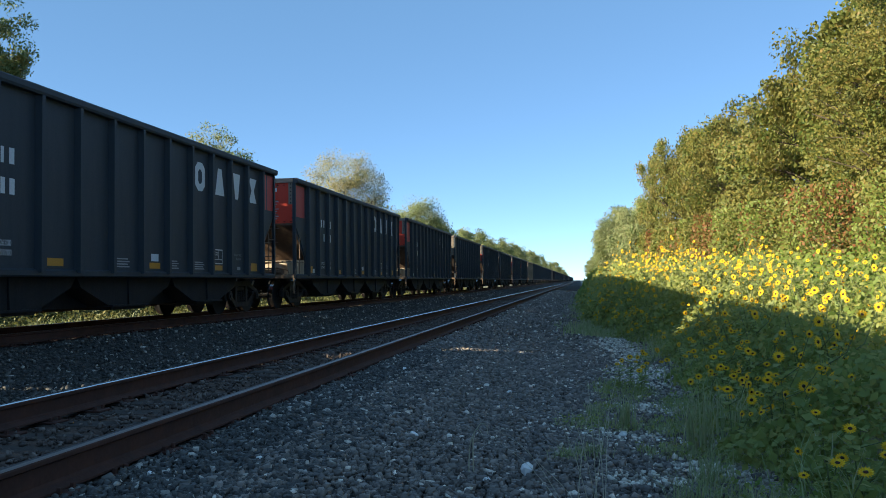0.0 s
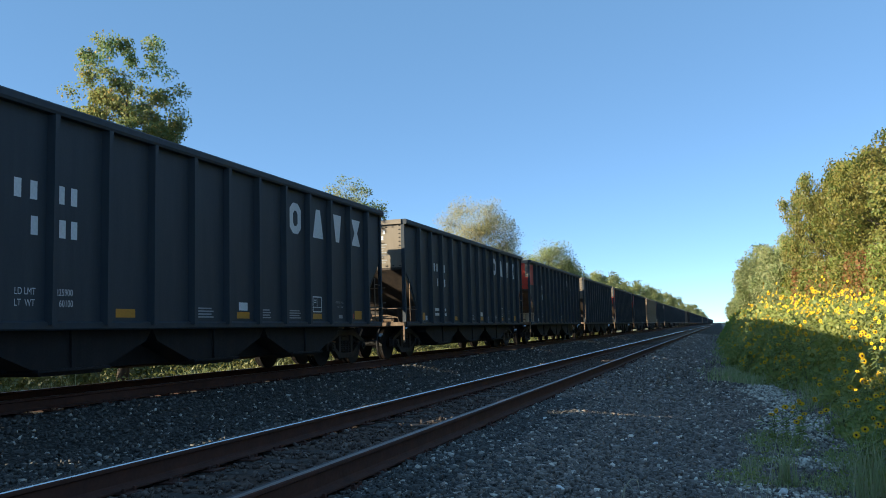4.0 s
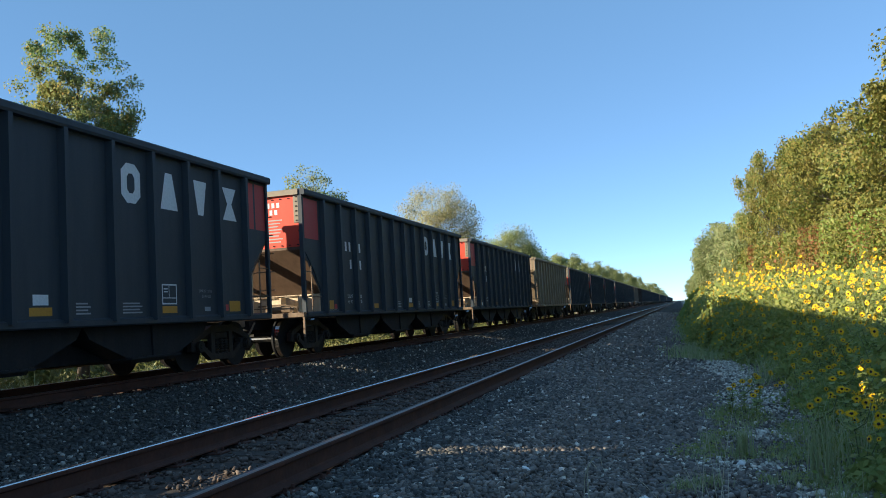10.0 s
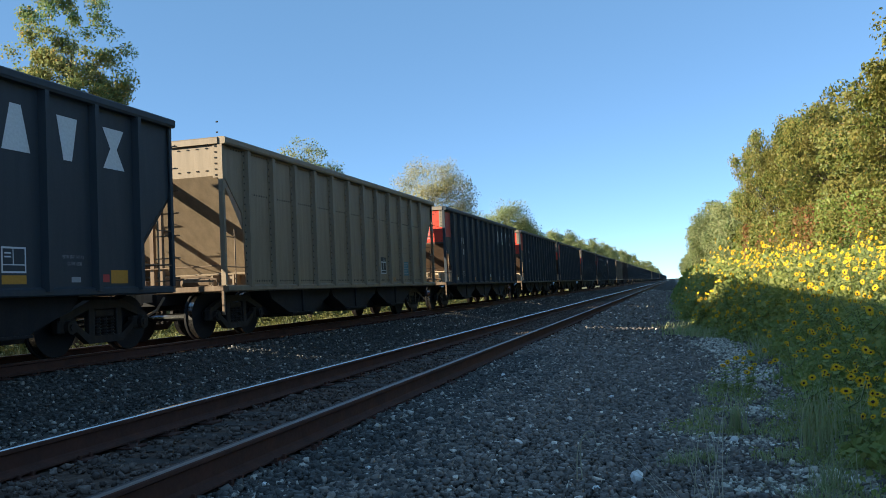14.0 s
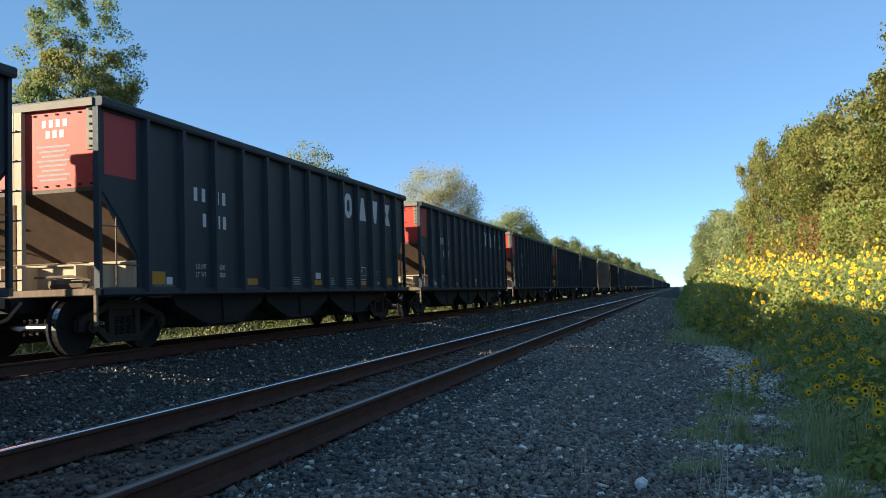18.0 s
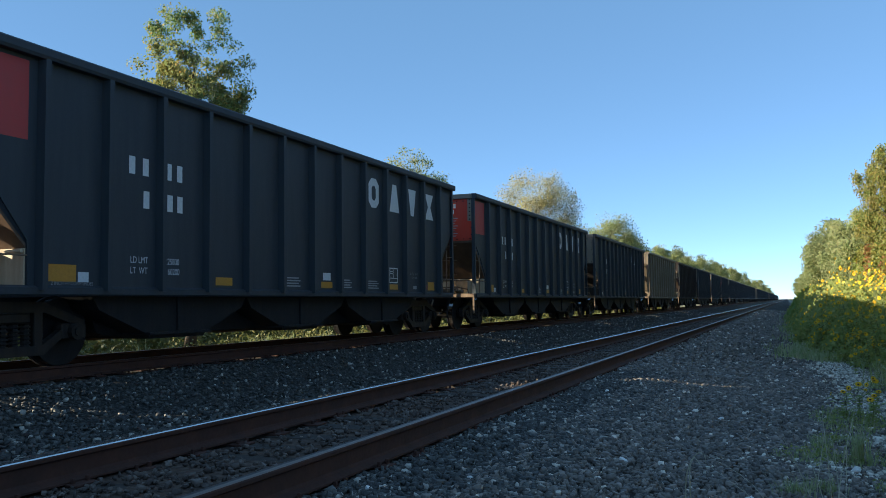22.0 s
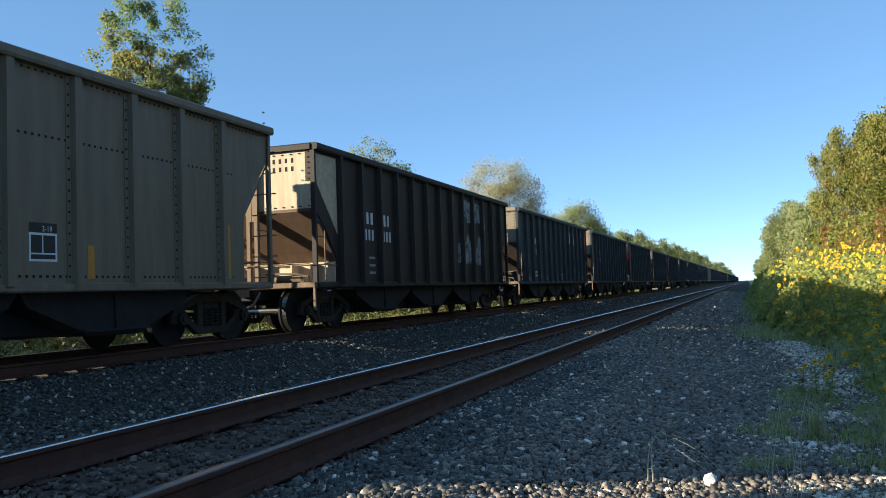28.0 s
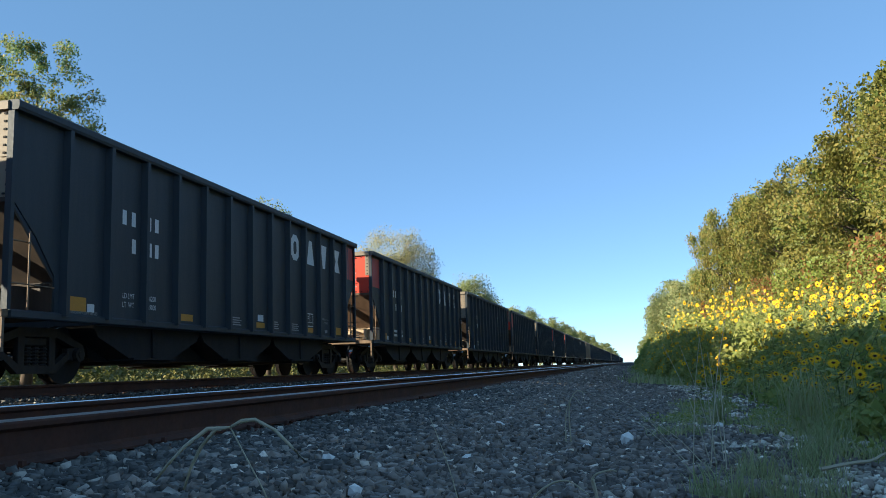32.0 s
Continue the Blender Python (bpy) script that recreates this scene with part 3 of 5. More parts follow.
def build_car(kind, body, front, rear, plate, label, car_no):
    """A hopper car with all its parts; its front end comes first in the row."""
    car = tagged(empty("hopper_car"), label, "hopper car", "cars of the coal train")
    both = (Matrix.Identity(4), TURN)
    post = "pale" if plate == "pale" and body == "black" else "rustpost"
    for k, m in enumerate(both):
        sub("side_wall", shared(kind, "side_wall", body), car, m)
        sub("top_chord", shared(kind, "top_chord", body), car, m)
        sub("side_sill", shared(kind, "side_sill", body), car, m)
        end = front if k == 0 else rear
        sheet = sub("end_sheet", shared(kind, "end_sheet", end), car, m, {"red": "red painted end sheet", "pale": "faded white end sheet"}.get(end, ""))
        tagged(sub("rivets", shared(kind, "rivets", "under"), sheet), kind="stuff")
        sub("end_chord", shared(kind, "end_chord", "tanend" if body == "black" else body), car, m)
        sub("slope_sheet", shared(kind, "slope_sheet", "grime_shade" if body == "black" and end != "red" else "blackend" if body in ("black", "brown") else body), car, m)
        sub("shear_plate", shared(kind, "shear_plate", plate if k == 0 or body != "black" else "grime_shade"), car, m)
        sub("end_platform", shared(kind, "end_platform", "rustpost"), car, m)
        st = sub("stirrup", shared(kind, "stirrup", "rustpost"), car, m)
        for z in (1.15, 1.55, 1.95, 2.35, 2.75, 3.15, 3.55):
            sub("rung", shared(kind, "rung", "rustpost"), st, pose(0, 0, z))
        sub("crossover_rail", shared(kind, "crossover_rail", "rustpost"), car, m)
        sub("brake_cylinder", shared(kind, "brake_cylinder", "rustpost"), car, m)
        sub("air_reservoir", shared(kind, "air_reservoir", "rustpost"), car, m)
        sub("coupler", shared(kind, "coupler", "rustpost"), car, m)
        for mir in (1, -1):
            mm = m @ Matrix.Diagonal((mir, 1, 1, 1))
            sub("corner_post", shared(kind, "corner_post", body), car, mm)
            angle = sub("corner_angle", shared(kind, "corner_angle", "tanend" if body == "black" else body), car, mm)
            tagged(sub("rivets", shared(kind, "angle_rivets", "under"), angle), kind="stuff")
            sub("end_post", shared(kind, "end_post", post if k == 0 else "rustpost"), car, mm)
            sub("handrail", shared(kind, "handrail", "rustpost"), car, mm)
        for y in RIBS if kind == "ribbed" else WIDE_RIBS:
            rib = sub("rib", shared(kind, "rib", body), car, m @ pose(0, y, 0))
            if kind == "riveted" and k == 0:
                tagged(sub("rivets", shared(kind, "rib_rivets", "under"), rib), kind="stuff")
    sub("center_sill", shared(kind, "center_sill", "under"), car)
    sub("discharge_duct", shared(kind, "discharge_duct", "under"), car)
    for y in (3.95, 7.45, 10.95):
        sub("hopper_pocket", shared(kind, "hopper_pocket", "under"), car, pose(0, y, 0))
        sub("discharge_gate", shared(kind, "discharge_gate", "rustpost"), car, pose(0, y, 0), "rusty brown discharge gate")
    add_truck(car, kind, 1.25, car_no)
    add_truck(car, kind, LEN - 1.25, car_no)
    return car


def side_mark(car, name, me, y, z, label="", x=1.4835):
    ob = sub(name, me, car, pose(x, y, z, 90, 0, 90), label)
    return tagged(ob, label, kind="stuff") if name in ("lettering", "rivet_seam") else ob


MARKS = {}


def mark(name, polys, mat):
    if name not in MARKS:
        MARKS[name] = shape_mesh(name, polys, M[mat])
    return MARKS[name]


def big_shapes():
    """Four bold white emblem shapes, each in its own bay."""
    ring = [(0.14, 0), (0.36, 0), (0.5, 0.13), (0.5, 0.53), (0.36, 0.66), (0.14, 0.66), (0, 0.53), (0, 0.13)]
    hole = [(0.25 + (x - 0.25) * 0.4, 0.33 + (y - 0.33) * 0.5) for x, y in ring]
    a = [[ring[i], ring[(i + 1) % 8], hole[(i + 1) % 8], hole[i]] for i in range(8)]
    b = [[(0, 0), (0.52, 0), (0.36, 0.65), (0.16, 0.65)]]
    c = [[(0.13, 0), (0.31, 0), (0.44, 0.65), (0, 0.65)]]
    d = [[(0, 0), (0.52, 0), (0.34, 0.325), (0.52, 0.65), (0, 0.65), (0.18, 0.325)]]
    return [mark("emblem_%d" % i, p, "white") for i, p in enumerate((a, b, c, d))]


def bars(widths, h, gap):
    out, x = [], 0.0
    for w in widths:
        out.append(rect(x, 0, w, h))
        x += w + gap
    return out


def letter_ribbed(car, weights, front, rear, n):
    """The stencils of the ribbed cars: emblem, bars for the car's number, weights, tape and small labels."""
    for me, y in zip(big_shapes(), (9.97, 11.03, 12.08, 13.10)):
        side_mark(car, "emblem", me, y, 2.93, "bold white painted emblem")
    bar = mark("bar", [rect(0.02, 0, 0.12, 0.25)], "white")
    for y, z in ((2.66, 2.66), (2.93, 2.66), (3.42, 2.66), (3.66, 2.66), (2.95, 2.19), (3.45, 2.19), (3.67, 2.19)):
        side_mark(car, "number_bar", bar, y, z)
    if weights:
        for s, y, z in (("LD LMT", 2.72, 1.40), ("LT  WT", 2.72, 1.25), (weights[0], 3.43, 1.40), (weights[1], 3.49, 1.25)):
            side_mark(car, "lettering", text_mesh(s, 0.095, M["white"], 0.8), y, z)
    else:
        line = mark("weight_line", [rect(0, 0, 0.40, 0.085)], "white")
        for y, z in ((2.72, 1.40), (2.72, 1.25), (3.43, 1.40), (3.47, 1.25)):
            side_mark(car, "lettering", line, y, z)
    for y, w, h, z in ((1.30, 0.46, 0.22, 1.11), (4.62, 0.44, 0.13, 1.11), (7.92, 0.44, 0.12, 1.11), (10.99, 0.44, 0.12, 1.11), (13.22, 0.42, 0.21, 1.11)):
        side_mark(car, "tape", mark("tape_%d_%d" % (int(100 * w), int(100 * h)), [rect(0, 0, w, h)], "yellow"), y, z, "yellow reflective tape")
    side_mark(car, "placard", mark("placard_red" if n in (5, 16) else "placard", [rect(0, 0, 0.18, 0.13)], "redside" if n in (5, 16) else "white"), 1.79, 1.11)
    side_mark(car, "placard", mark("placard_c", [rect(0, 0, 0.16, 0.12)], "redside"), 13.02, 1.13)
    side_mark(car, "placard", mark("placard_b", [rect(0, 0, 0.30, 0.15)], "white"), 7.99, 1.26)
    side_mark(car, "lettering", text_mesh("2 INCH HP COMP SHOES", 0.05, M["dimwhite"], 0.9), 1.36, 1.068)
    for y, w in ((6.70, 0.46), (8.85, 0.32), (9.93, 0.5)):
        for k in range(4):
            side_mark(car, "small_print", mark("print_%d_%d" % (int(100 * w), k % 2), [rect(0, 0, w - 0.06 * (k % 2), 0.024)], "dimwhite"), y, 1.12 + 0.05 * k)
    i = 0.025
    side_mark(car, "data_panel", mark("data_panel", [rect(0, 0, 0.44, i), rect(0, 0.33, 0.44, i), rect(0, i, i, 0.305), rect(0.415, i, i, 0.305), rect(0.2, 0.12, 0.015, 0.21), rect(i, 0.105, 0.39, 0.015), rect(0.05, 0.26, 0.12, 0.02), rect(0.05, 0.21, 0.12, 0.02)], "white"), 10.99, 1.26)
    side_mark(car, "lettering", text_mesh("EX W 10-7   H 13-2", 0.055, M["dimwhite"], 0.72), 12.14, 1.48)
    side_mark(car, "lettering", text_mesh("CU FT 4200", 0.055, M["dimwhite"], 0.8), 12.24, 1.38)
    side_mark(car, "small_print", mark("print_b", [rect(0, 0, 0.2, 0.08)], "dimwhite"), 12.32, 1.13)
    if front == "red":
        side_mark(car, "painted_panel", mark("red_panel", [rect(0, 0, 0.80, 0.98)], "redside"), 0.18, 2.83, "red painted side panel", 1.4822)
    if rear == "red":
        for y in (13.93, 14.42):
            side_mark(car, "painted_panel", mark("red_panel_b", [rect(0, 0, 0.42, 0.98)], "redside"), y, 2.83, "red painted side panel", 1.4818)
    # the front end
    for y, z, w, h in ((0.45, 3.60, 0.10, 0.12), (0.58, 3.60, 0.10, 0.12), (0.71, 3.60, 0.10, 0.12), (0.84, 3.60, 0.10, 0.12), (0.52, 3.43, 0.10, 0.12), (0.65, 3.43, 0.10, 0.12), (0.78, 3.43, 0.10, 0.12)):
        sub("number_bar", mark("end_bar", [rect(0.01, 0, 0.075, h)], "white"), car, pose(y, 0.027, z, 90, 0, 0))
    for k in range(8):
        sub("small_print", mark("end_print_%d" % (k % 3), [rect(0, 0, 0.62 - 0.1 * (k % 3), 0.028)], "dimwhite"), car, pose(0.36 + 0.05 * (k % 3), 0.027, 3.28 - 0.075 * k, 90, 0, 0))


def letter_riveted(car, taped):
    """Boards, data panel, tape and rivets of the two riveted cars."""
    if taped:
        for z, w in ((2.62, 3), (2.16, 3)):
            side_mark(car, "placard", mark("mark_board", [rect(0, 0, 0.86, 0.27)], "silver"), 4.22, z, "pale number board")
            side_mark(car, "number_bar", mark("board_bars", bars((0.12,) * w, 0.18, 0.06), "under"), 4.50, z + 0.045, x=1.4865)
        for y, w, h in ((5.05, 0.12, 0.5), (7.85, 0.12, 0.5), (10.21, 0.12, 0.46), (13.45, 0.15, 0.94)):
            side_mark(car, "tape", mark("tall_tape_%d" % int(100 * h), [rect(0, 0, w, h)], "yellow"), y, 1.11, "upright yellow tape")
        side_mark(car, "placard", mark("sticker", [rect(0, 0, 0.28, 0.14)], "white"), 6.90, 1.35)
        for z in (1.38, 1.43):
            side_mark(car, "small_print", mark("sticker_line", [rect(0, 0, 0.2, 0.02)], "teal"), 6.94, z, x=1.4865)
    else:
        side_mark(car, "sign", mark("teal_sign", [rect(0, 0, 0.60, 0.45)], "teal"), 11.30, 1.28, "blue-green data sign with pale lines")
        for k in range(7):
            side_mark(car, "small_print", mark("sign_line_%d" % (k % 3), [rect(0, 0, 0.50 - 0.07 * (k % 3), 0.02)], "dimwhite"), 11.34, 1.67 - 0.056 * k, x=1.4865)
        for y, z, w in ((11.2, 3.52, 0.5), (11.2, 2.16, 0.6), (12.3, 1.9, 0.4)):
            for k in range(3):
                side_mark(car, "small_print", mark("faint_line_%d" % int(100 * w), [rect(0, 0, w, 0.026)], "tan"), y, z - 0.08 * k)
        for y, w, h in ((10.05, 0.5, 0.12), (13.62, 0.36, 0.24)):
            side_mark(car, "tape", mark("worn_tape_%d" % int(100 * w), [rect(0, 0, w, h)], "wornyellow"), y, 1.10, "worn orange tape")
        side_mark(car, "placard", mark("small_placard", [rect(0, 0, 0.2, 0.06)], "white"), 13.5, 1.52)
    side_mark(car, "data_panel", mark("black_label", [rect(0, 0, 0.46, 0.5)], "coal"), 9.20, 1.33, "dark data panel with white frame")
    side_mark(car, "data_panel", mark("frame_lines", [rect(0, 0, 0.46, 0.03), rect(0, 0.34, 0.46, 0.03), rect(0, 0.03, 0.03, 0.31), rect(0.43, 0.03, 0.03, 0.31), rect(0.21, 0.1, 0.02, 0.24), rect(0.03, 0.09, 0.4, 0.02)], "white"), 9.20, 1.33, x=1.4865)
    side_mark(car, "lettering", text_mesh("3-19", 0.075, M["white"], 0.9), 9.41, 1.72, x=1.4865)
    rows = [rect(0.11 * i, z, 0.045, 0.035) for i in range(116) for z in (0.0, 1.83)]
    side_mark(car, "rivet_seam", mark("rivet_seam", rows, "under"), 1.0, 1.12)
    side_mark(car, "rivet_seam", mark("rivet_row_top", [rect(0.11 * i, 0, 0.045, 0.03) for i in range(130)], "under"), 0.4, 3.80)


def letter_brown(car):
    side_mark(car, "emblem", mark("old_mark_a", bars((0.12, 0.13), 0.28, 0.11), "white"), 2.60, 2.44)
    side_mark(car, "emblem", mark("old_mark_b", bars((0.12, 0.10), 0.28, 0.11), "white"), 3.60, 2.44)
    side_mark(car, "number_bar", mark("old_mark_c", bars((0.10, 0.10, 0.10), 0.26, 0.09), "white"), 2.50, 2.05)
    side_mark(car, "number_bar", mark("old_mark_d", bars((0.10, 0.10, 0.10), 0.26, 0.09), "white"), 3.54, 2.05)
    side_mark(car, "small_print", mark("old_mark_e", [rect(0, 0.18 * k, 0.34, 0.06) for k in range(3)], "dimwhite"), 2.70, 1.24)
    side_mark(car, "painted_panel", mark("pale_tri", [[(0, 1.2), (0.05, 0.6), (0.95, -0.45), (0.95, 1.25), (0, 1.25)]], "pale"), 0.12, 2.55, "flaking white end panel", 1.4822)
    r = random.Random(3)
    patches = ([(9.72, 3.75), (10.65, 3.65), (10.65, 2.98), (10.35, 2.95), (10.1, 3.15), (9.72, 3.25)], [(10.78, 3.72), (11.70, 3.62), (11.70, 3.0), (11.4, 3.05), (11.1, 2.98), (10.78, 3.0)],
               [(11.84, 3.5), (12.2, 3.35), (12.25, 2.8), (12.0, 2.6), (11.84, 2.7)], [(9.3, 2.25), (9.57, 2.3), (9.57, 1.65), (9.25, 1.65)], [(9.72, 2.2), (10.1, 2.3), (10.3, 2.6), (10.65, 2.35), (10.65, 1.62), (9.72, 1.65)],
               [(10.78, 2.1), (11.2, 2.05), (11.5, 2.6), (11.7, 2.5), (11.7, 1.6), (10.78, 1.62)], [(11.84, 2.35), (12.1, 2.3), (12.1, 1.95), (11.84, 1.9)])
    for k, poly in enumerate(patches):
        ragged = []
        for (y0, z0), (y1, z1) in zip(poly, poly[1:] + poly[:1]):
            steps = max(2, int(math.hypot(y1 - y0, z1 - z0) / 0.07))
            for i in range(steps):
                j = 0.022 if i else 0.0
                ragged.append((y0 + (y1 - y0) * i / steps + r.uniform(-j, j), z0 + (z1 - z0) * i / steps + r.uniform(-j, j)))
        side_mark(car, "paint_patch", mark("patch_%d" % k, [ragged], "flaked"), 0, 0, "ragged patch of flaking pale paint", 1.4825)
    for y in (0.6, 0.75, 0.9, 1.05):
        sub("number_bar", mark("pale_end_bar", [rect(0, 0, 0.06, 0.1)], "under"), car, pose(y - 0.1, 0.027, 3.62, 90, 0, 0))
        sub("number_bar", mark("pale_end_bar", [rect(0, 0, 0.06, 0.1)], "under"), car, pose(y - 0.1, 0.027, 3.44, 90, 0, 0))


RED = {-1: (0, 1), 0: (1, 0), 1: (1, 0), 2: (0, 0), 3: (1, 0), 4: (0, 1), 5: (1, 0), 6: (1, 0), 8: (1, 0), 9: (1, 0), 10: (1, 0), 11: (1, 0), 12: (1, 0), 13: (0, 1),
       16: (0, 1), 17: (0, 1), 18: (1, 0), 19: (0, 0), 20: (1, 0)}
WEIGHT = {3: ("226000", "60000"), 5: ("226300", "59700"), 8: ("225900", "60100"), 9: ("226200", "59800"), 11: ("225800", "60200"), 12: ("226200", "59800"), -1: ("226300", "59700"), 0: ("226300", "59700"), 1: ("225900", "60100"), 4: ("225700", "60300"), 6: ("225400", "60600"), 10: ("225800", "60200"), 17: ("226200", "59800"), 13: ("225400", "60600")}

for n in range(-1, 21):
    if n in (7, 14):
        car = build_car("riveted", "silver" if n == 7 else "tan", "silver" if n == 7 else "tan", "silver" if n == 7 else "tan", "silver" if n == 7 else "tan",
                        "tan-brown riveted steel coal hopper car with a blue-green sign" if n == 7 else "dark grey-brown riveted coal hopper car with upright yellow tape", n)
        letter_riveted(car, n == 14)
    elif n == 15:
        car = build_car("ribbed", "brown", "pale", "brown", "pale", "grimy brown-black hopper car with a flaking white end and paint patches", n)
        letter_brown(car)
    else:
        f, r = (("red" if v else "tanend") for v in RED[n])
        car = build_car("ribbed", "black", f, r, "pale" if f == "red" else "grime_shade",
                        "black ribbed coal hopper car with red end panel, white stencils" if f == "red" else "black ribbed coal hopper car with dusty dark ends, white stencils", n)
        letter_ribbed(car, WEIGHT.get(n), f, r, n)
    car.matrix_basis = pose(FAR_X, car_front(n, 0), FAR_Z)
    CARS.append((n, car))


def far_car_meshes():
    g = car_meshes("ribbed")
    src = {}
    for k in ("side_wall", "rib", "top_chord", "side_sill", "end_chord", "slope_sheet", "shear_plate", "end_platform", "corner_post", "end_post", "hopper_pocket", "side_frame", "wheelset", "center_sill", "end_sheet", "bolster"):
        me = bpy.data.meshes.new(k)
        bmesh.ops.recalc_face_normals(g[k], faces=g[k].faces)
        g[k].to_mesh(me)
        src[k] = me
    for b in g.values():
        b.free()

    def joined(name, items, mat):
        bm = bmesh.new()
        for k, m in items:
            me = src[k].copy()
            me.transform(m)
            bm.from_mesh(me)
            bpy.data.meshes.remove(me)
        return bm_mesh(name, bm, M[mat])
    i4 = Matrix.Identity(4)
    body = [(k, m) for k in ("side_wall", "top_chord", "side_sill", "end_chord", "slope_sheet", "corner_post") for m in (i4, TURN)] + [("rib", m @ pose(0, y, 0)) for y in RIBS for m in (i4, TURN)]
    out = {"body": joined("body", body, "black"), "end_sheet": joined("end_sheet", [("end_sheet", i4)], "red"), "end_sheet_dark": joined("end_sheet", [("end_sheet", i4)], "tanend"),
           "platform": joined("end_platform", [("end_platform", i4), ("shear_plate", i4), ("end_post", i4)], "pale"), "platform_dark": joined("end_platform", [("end_platform", i4), ("shear_plate", i4), ("end_post", i4)], "rustpost"),
           "pocket": joined("hopper_pocket", [("hopper_pocket", i4)], "under"), "sill": joined("center_sill", [("center_sill", i4)], "under"),
           "truck": joined("truck", [("bolster", i4), ("side_frame", i4), ("side_frame", pose(0, 0, 0, 0, 0, 180)), ("wheelset", pose(0, -0.9, 0.457)), ("wheelset", pose(0, 0.9, 0.457))], "under")}
    out["body_tan"] = out["body"].copy()
    out["body_tan"].materials[0] = M["silver"]
    return out


FARM = far_car_meshes()
for n in list(range(-6, -1)) + list(range(21, 66)):
    red = rnd.random() < 0.5
    grey = n in (26, 37, 51)
    car = tagged(empty("hopper_car", pose(FAR_X, car_front(n, 0), FAR_Z)), "grey coal hopper car far along the train" if grey else "black ribbed coal hopper car far along the train", "hopper car", "cars of the coal train")
    sub("body", FARM["body_tan" if grey else "body"], car)
    for m in (Matrix.Identity(4), TURN):
        sub("end_sheet", FARM["end_sheet" if red else "end_sheet_dark"], car, m, "red painted end sheet" if red else "")
        sub("end_platform", FARM["platform" if red else "platform_dark"], car, m)
    for y in (3.95, 7.45, 10.95):
        sub("hopper_pocket", FARM["pocket"], car, pose(0, y, 0))
    for y in (1.25, LEN - 1.25):
        sub("truck", FARM["truck"], car, pose(0, y, 0))
    sub("center_sill", FARM["sill"], car)
    CARS.append((n, car))



# ---- ballast stones and gravel ----
def chip():
    """A blocky stone: a cube with its top drawn in."""
    v = np.array([(x * (0.72 if z > 0 else 1), y * (0.66 if z > 0 else 1), z) for x in (-1, 1) for y in (-1, 1) for z in (-1, 1)], float) * 0.78
    q = [(0, 1, 3, 2), (4, 6, 7, 5), (0, 4, 5, 1), (2, 3, 7, 6), (0, 2, 6, 4), (1, 5, 7, 3)]
    f = np.array([t for a in q for t in ((a[0], a[1], a[2]), (a[0], a[2], a[3]))])
    return v, f


ICO_V, ICO_F = chip()


def ground_z(x, y):
    return np.interp(x, PX, PZ) + 0.018 * np.sin(1.3 * x + 0.7 * y) * np.sin(0.9 * y - 0.4 * x)


def stones(name, n, x0, x1, y0, y1, r0, r1, mat, label, lift=0.2, ypow=1.0, keep=None, zoff=0.0):
    """Loose angular stones strewn over a strip, as one mesh."""
    x = rng.uniform(x0, x1, n)
    y = y0 + (y1 - y0) * rng.random(n) ** ypow
    if keep is not None:
        k = keep(x, y)
        x, y = x[k], y[k]
        n = len(x)
    r = r0 + (r1 - r0) * rng.random(n) ** 2
    r = r * (1 + 0.012 * np.maximum(y - 14, 0))
    sc = rng.uniform(0.5, 1.4, (n, 1, 3))
    jit = 1 + rng.uniform(-0.55, 0.5, (n, len(ICO_V), 3))
    v = ICO_V[None] * sc * jit * r[:, None, None]
    a, b = rng.uniform(0, 6.283, n), rng.uniform(-1.4, 1.4, n)
    ca, sa, cb, sb = np.cos(a)[:, None], np.sin(a)[:, None], np.cos(b)[:, None], np.sin(b)[:, None]
    vy, vz = v[..., 1] * cb - v[..., 2] * sb, v[..., 1] * sb + v[..., 2] * cb
    vx, vy2 = v[..., 0] * ca - vy * sa, v[..., 0] * sa + vy * ca
    z = ground_z(x, y) + r * (lift + 0.5 * rng.random(n)) + zoff
    out = np.stack([vx + x[:, None], vy2 + y[:, None], vz * 0.85 + z[:, None]], -1).reshape(-1, 3)
    f = (ICO_F[None] + (np.arange(n) * len(ICO_V))[:, None, None]).reshape(-1, 3)
    ob = new(name, poly_arrays(name, out, f, 3, mat))
    return tagged(ob, label, "ballast", kind="stuff")


def off_rails(x, y):
    ok = np.ones(len(x), bool)
    for cx in (NEAR_X, FAR_X):
        for s in (0.7525, -0.7525):
            ok &= np.abs(x - cx - s) > 0.10
    return ok


GRAVEL_BEDS = [(0.62, 17.0, 0.55, 6.0), (0.70, 11.2, 0.55, 1.7), (0.55, 8.2, 0.48, 0.42), (0.25, 6.7, 0.42, 0.42), (0.85, 5.6, 0.40, 0.22), (0.35, 5.2, 0.35, 0.25), (0.55, 3.9, 0.5, 0.5)]


def bed(x, y, beds):
    """How deep inside one of the oval beds a place lies: 1 in the middle, 0 at the rim and beyond."""
    out = np.zeros(len(x))
    for cx, cy, rx, ry in beds:
        out = np.maximum(out, 1 - ((x - cx) / rx) ** 2 - ((y - cy) / ry) ** 2)
    return np.clip(out, 0, 1)


def fading(x, y):
    return off_rails(x, y) & (rng.random(len(x)) < np.clip((0.75 - x) / 0.75, 0, 1) * (1 - 0.85 * bed(x, y, GRAVEL_BEDS)))


def between(x, y):
    ph = ((y + 4) / 0.53) % 1.0
    on_tie = (np.abs(x - NEAR_X) < 1.3) & ((ph < 0.2) | (ph > 0.8))
    return off_rails(x, y) & (~on_tie | (rng.random(len(x)) < 0.45))


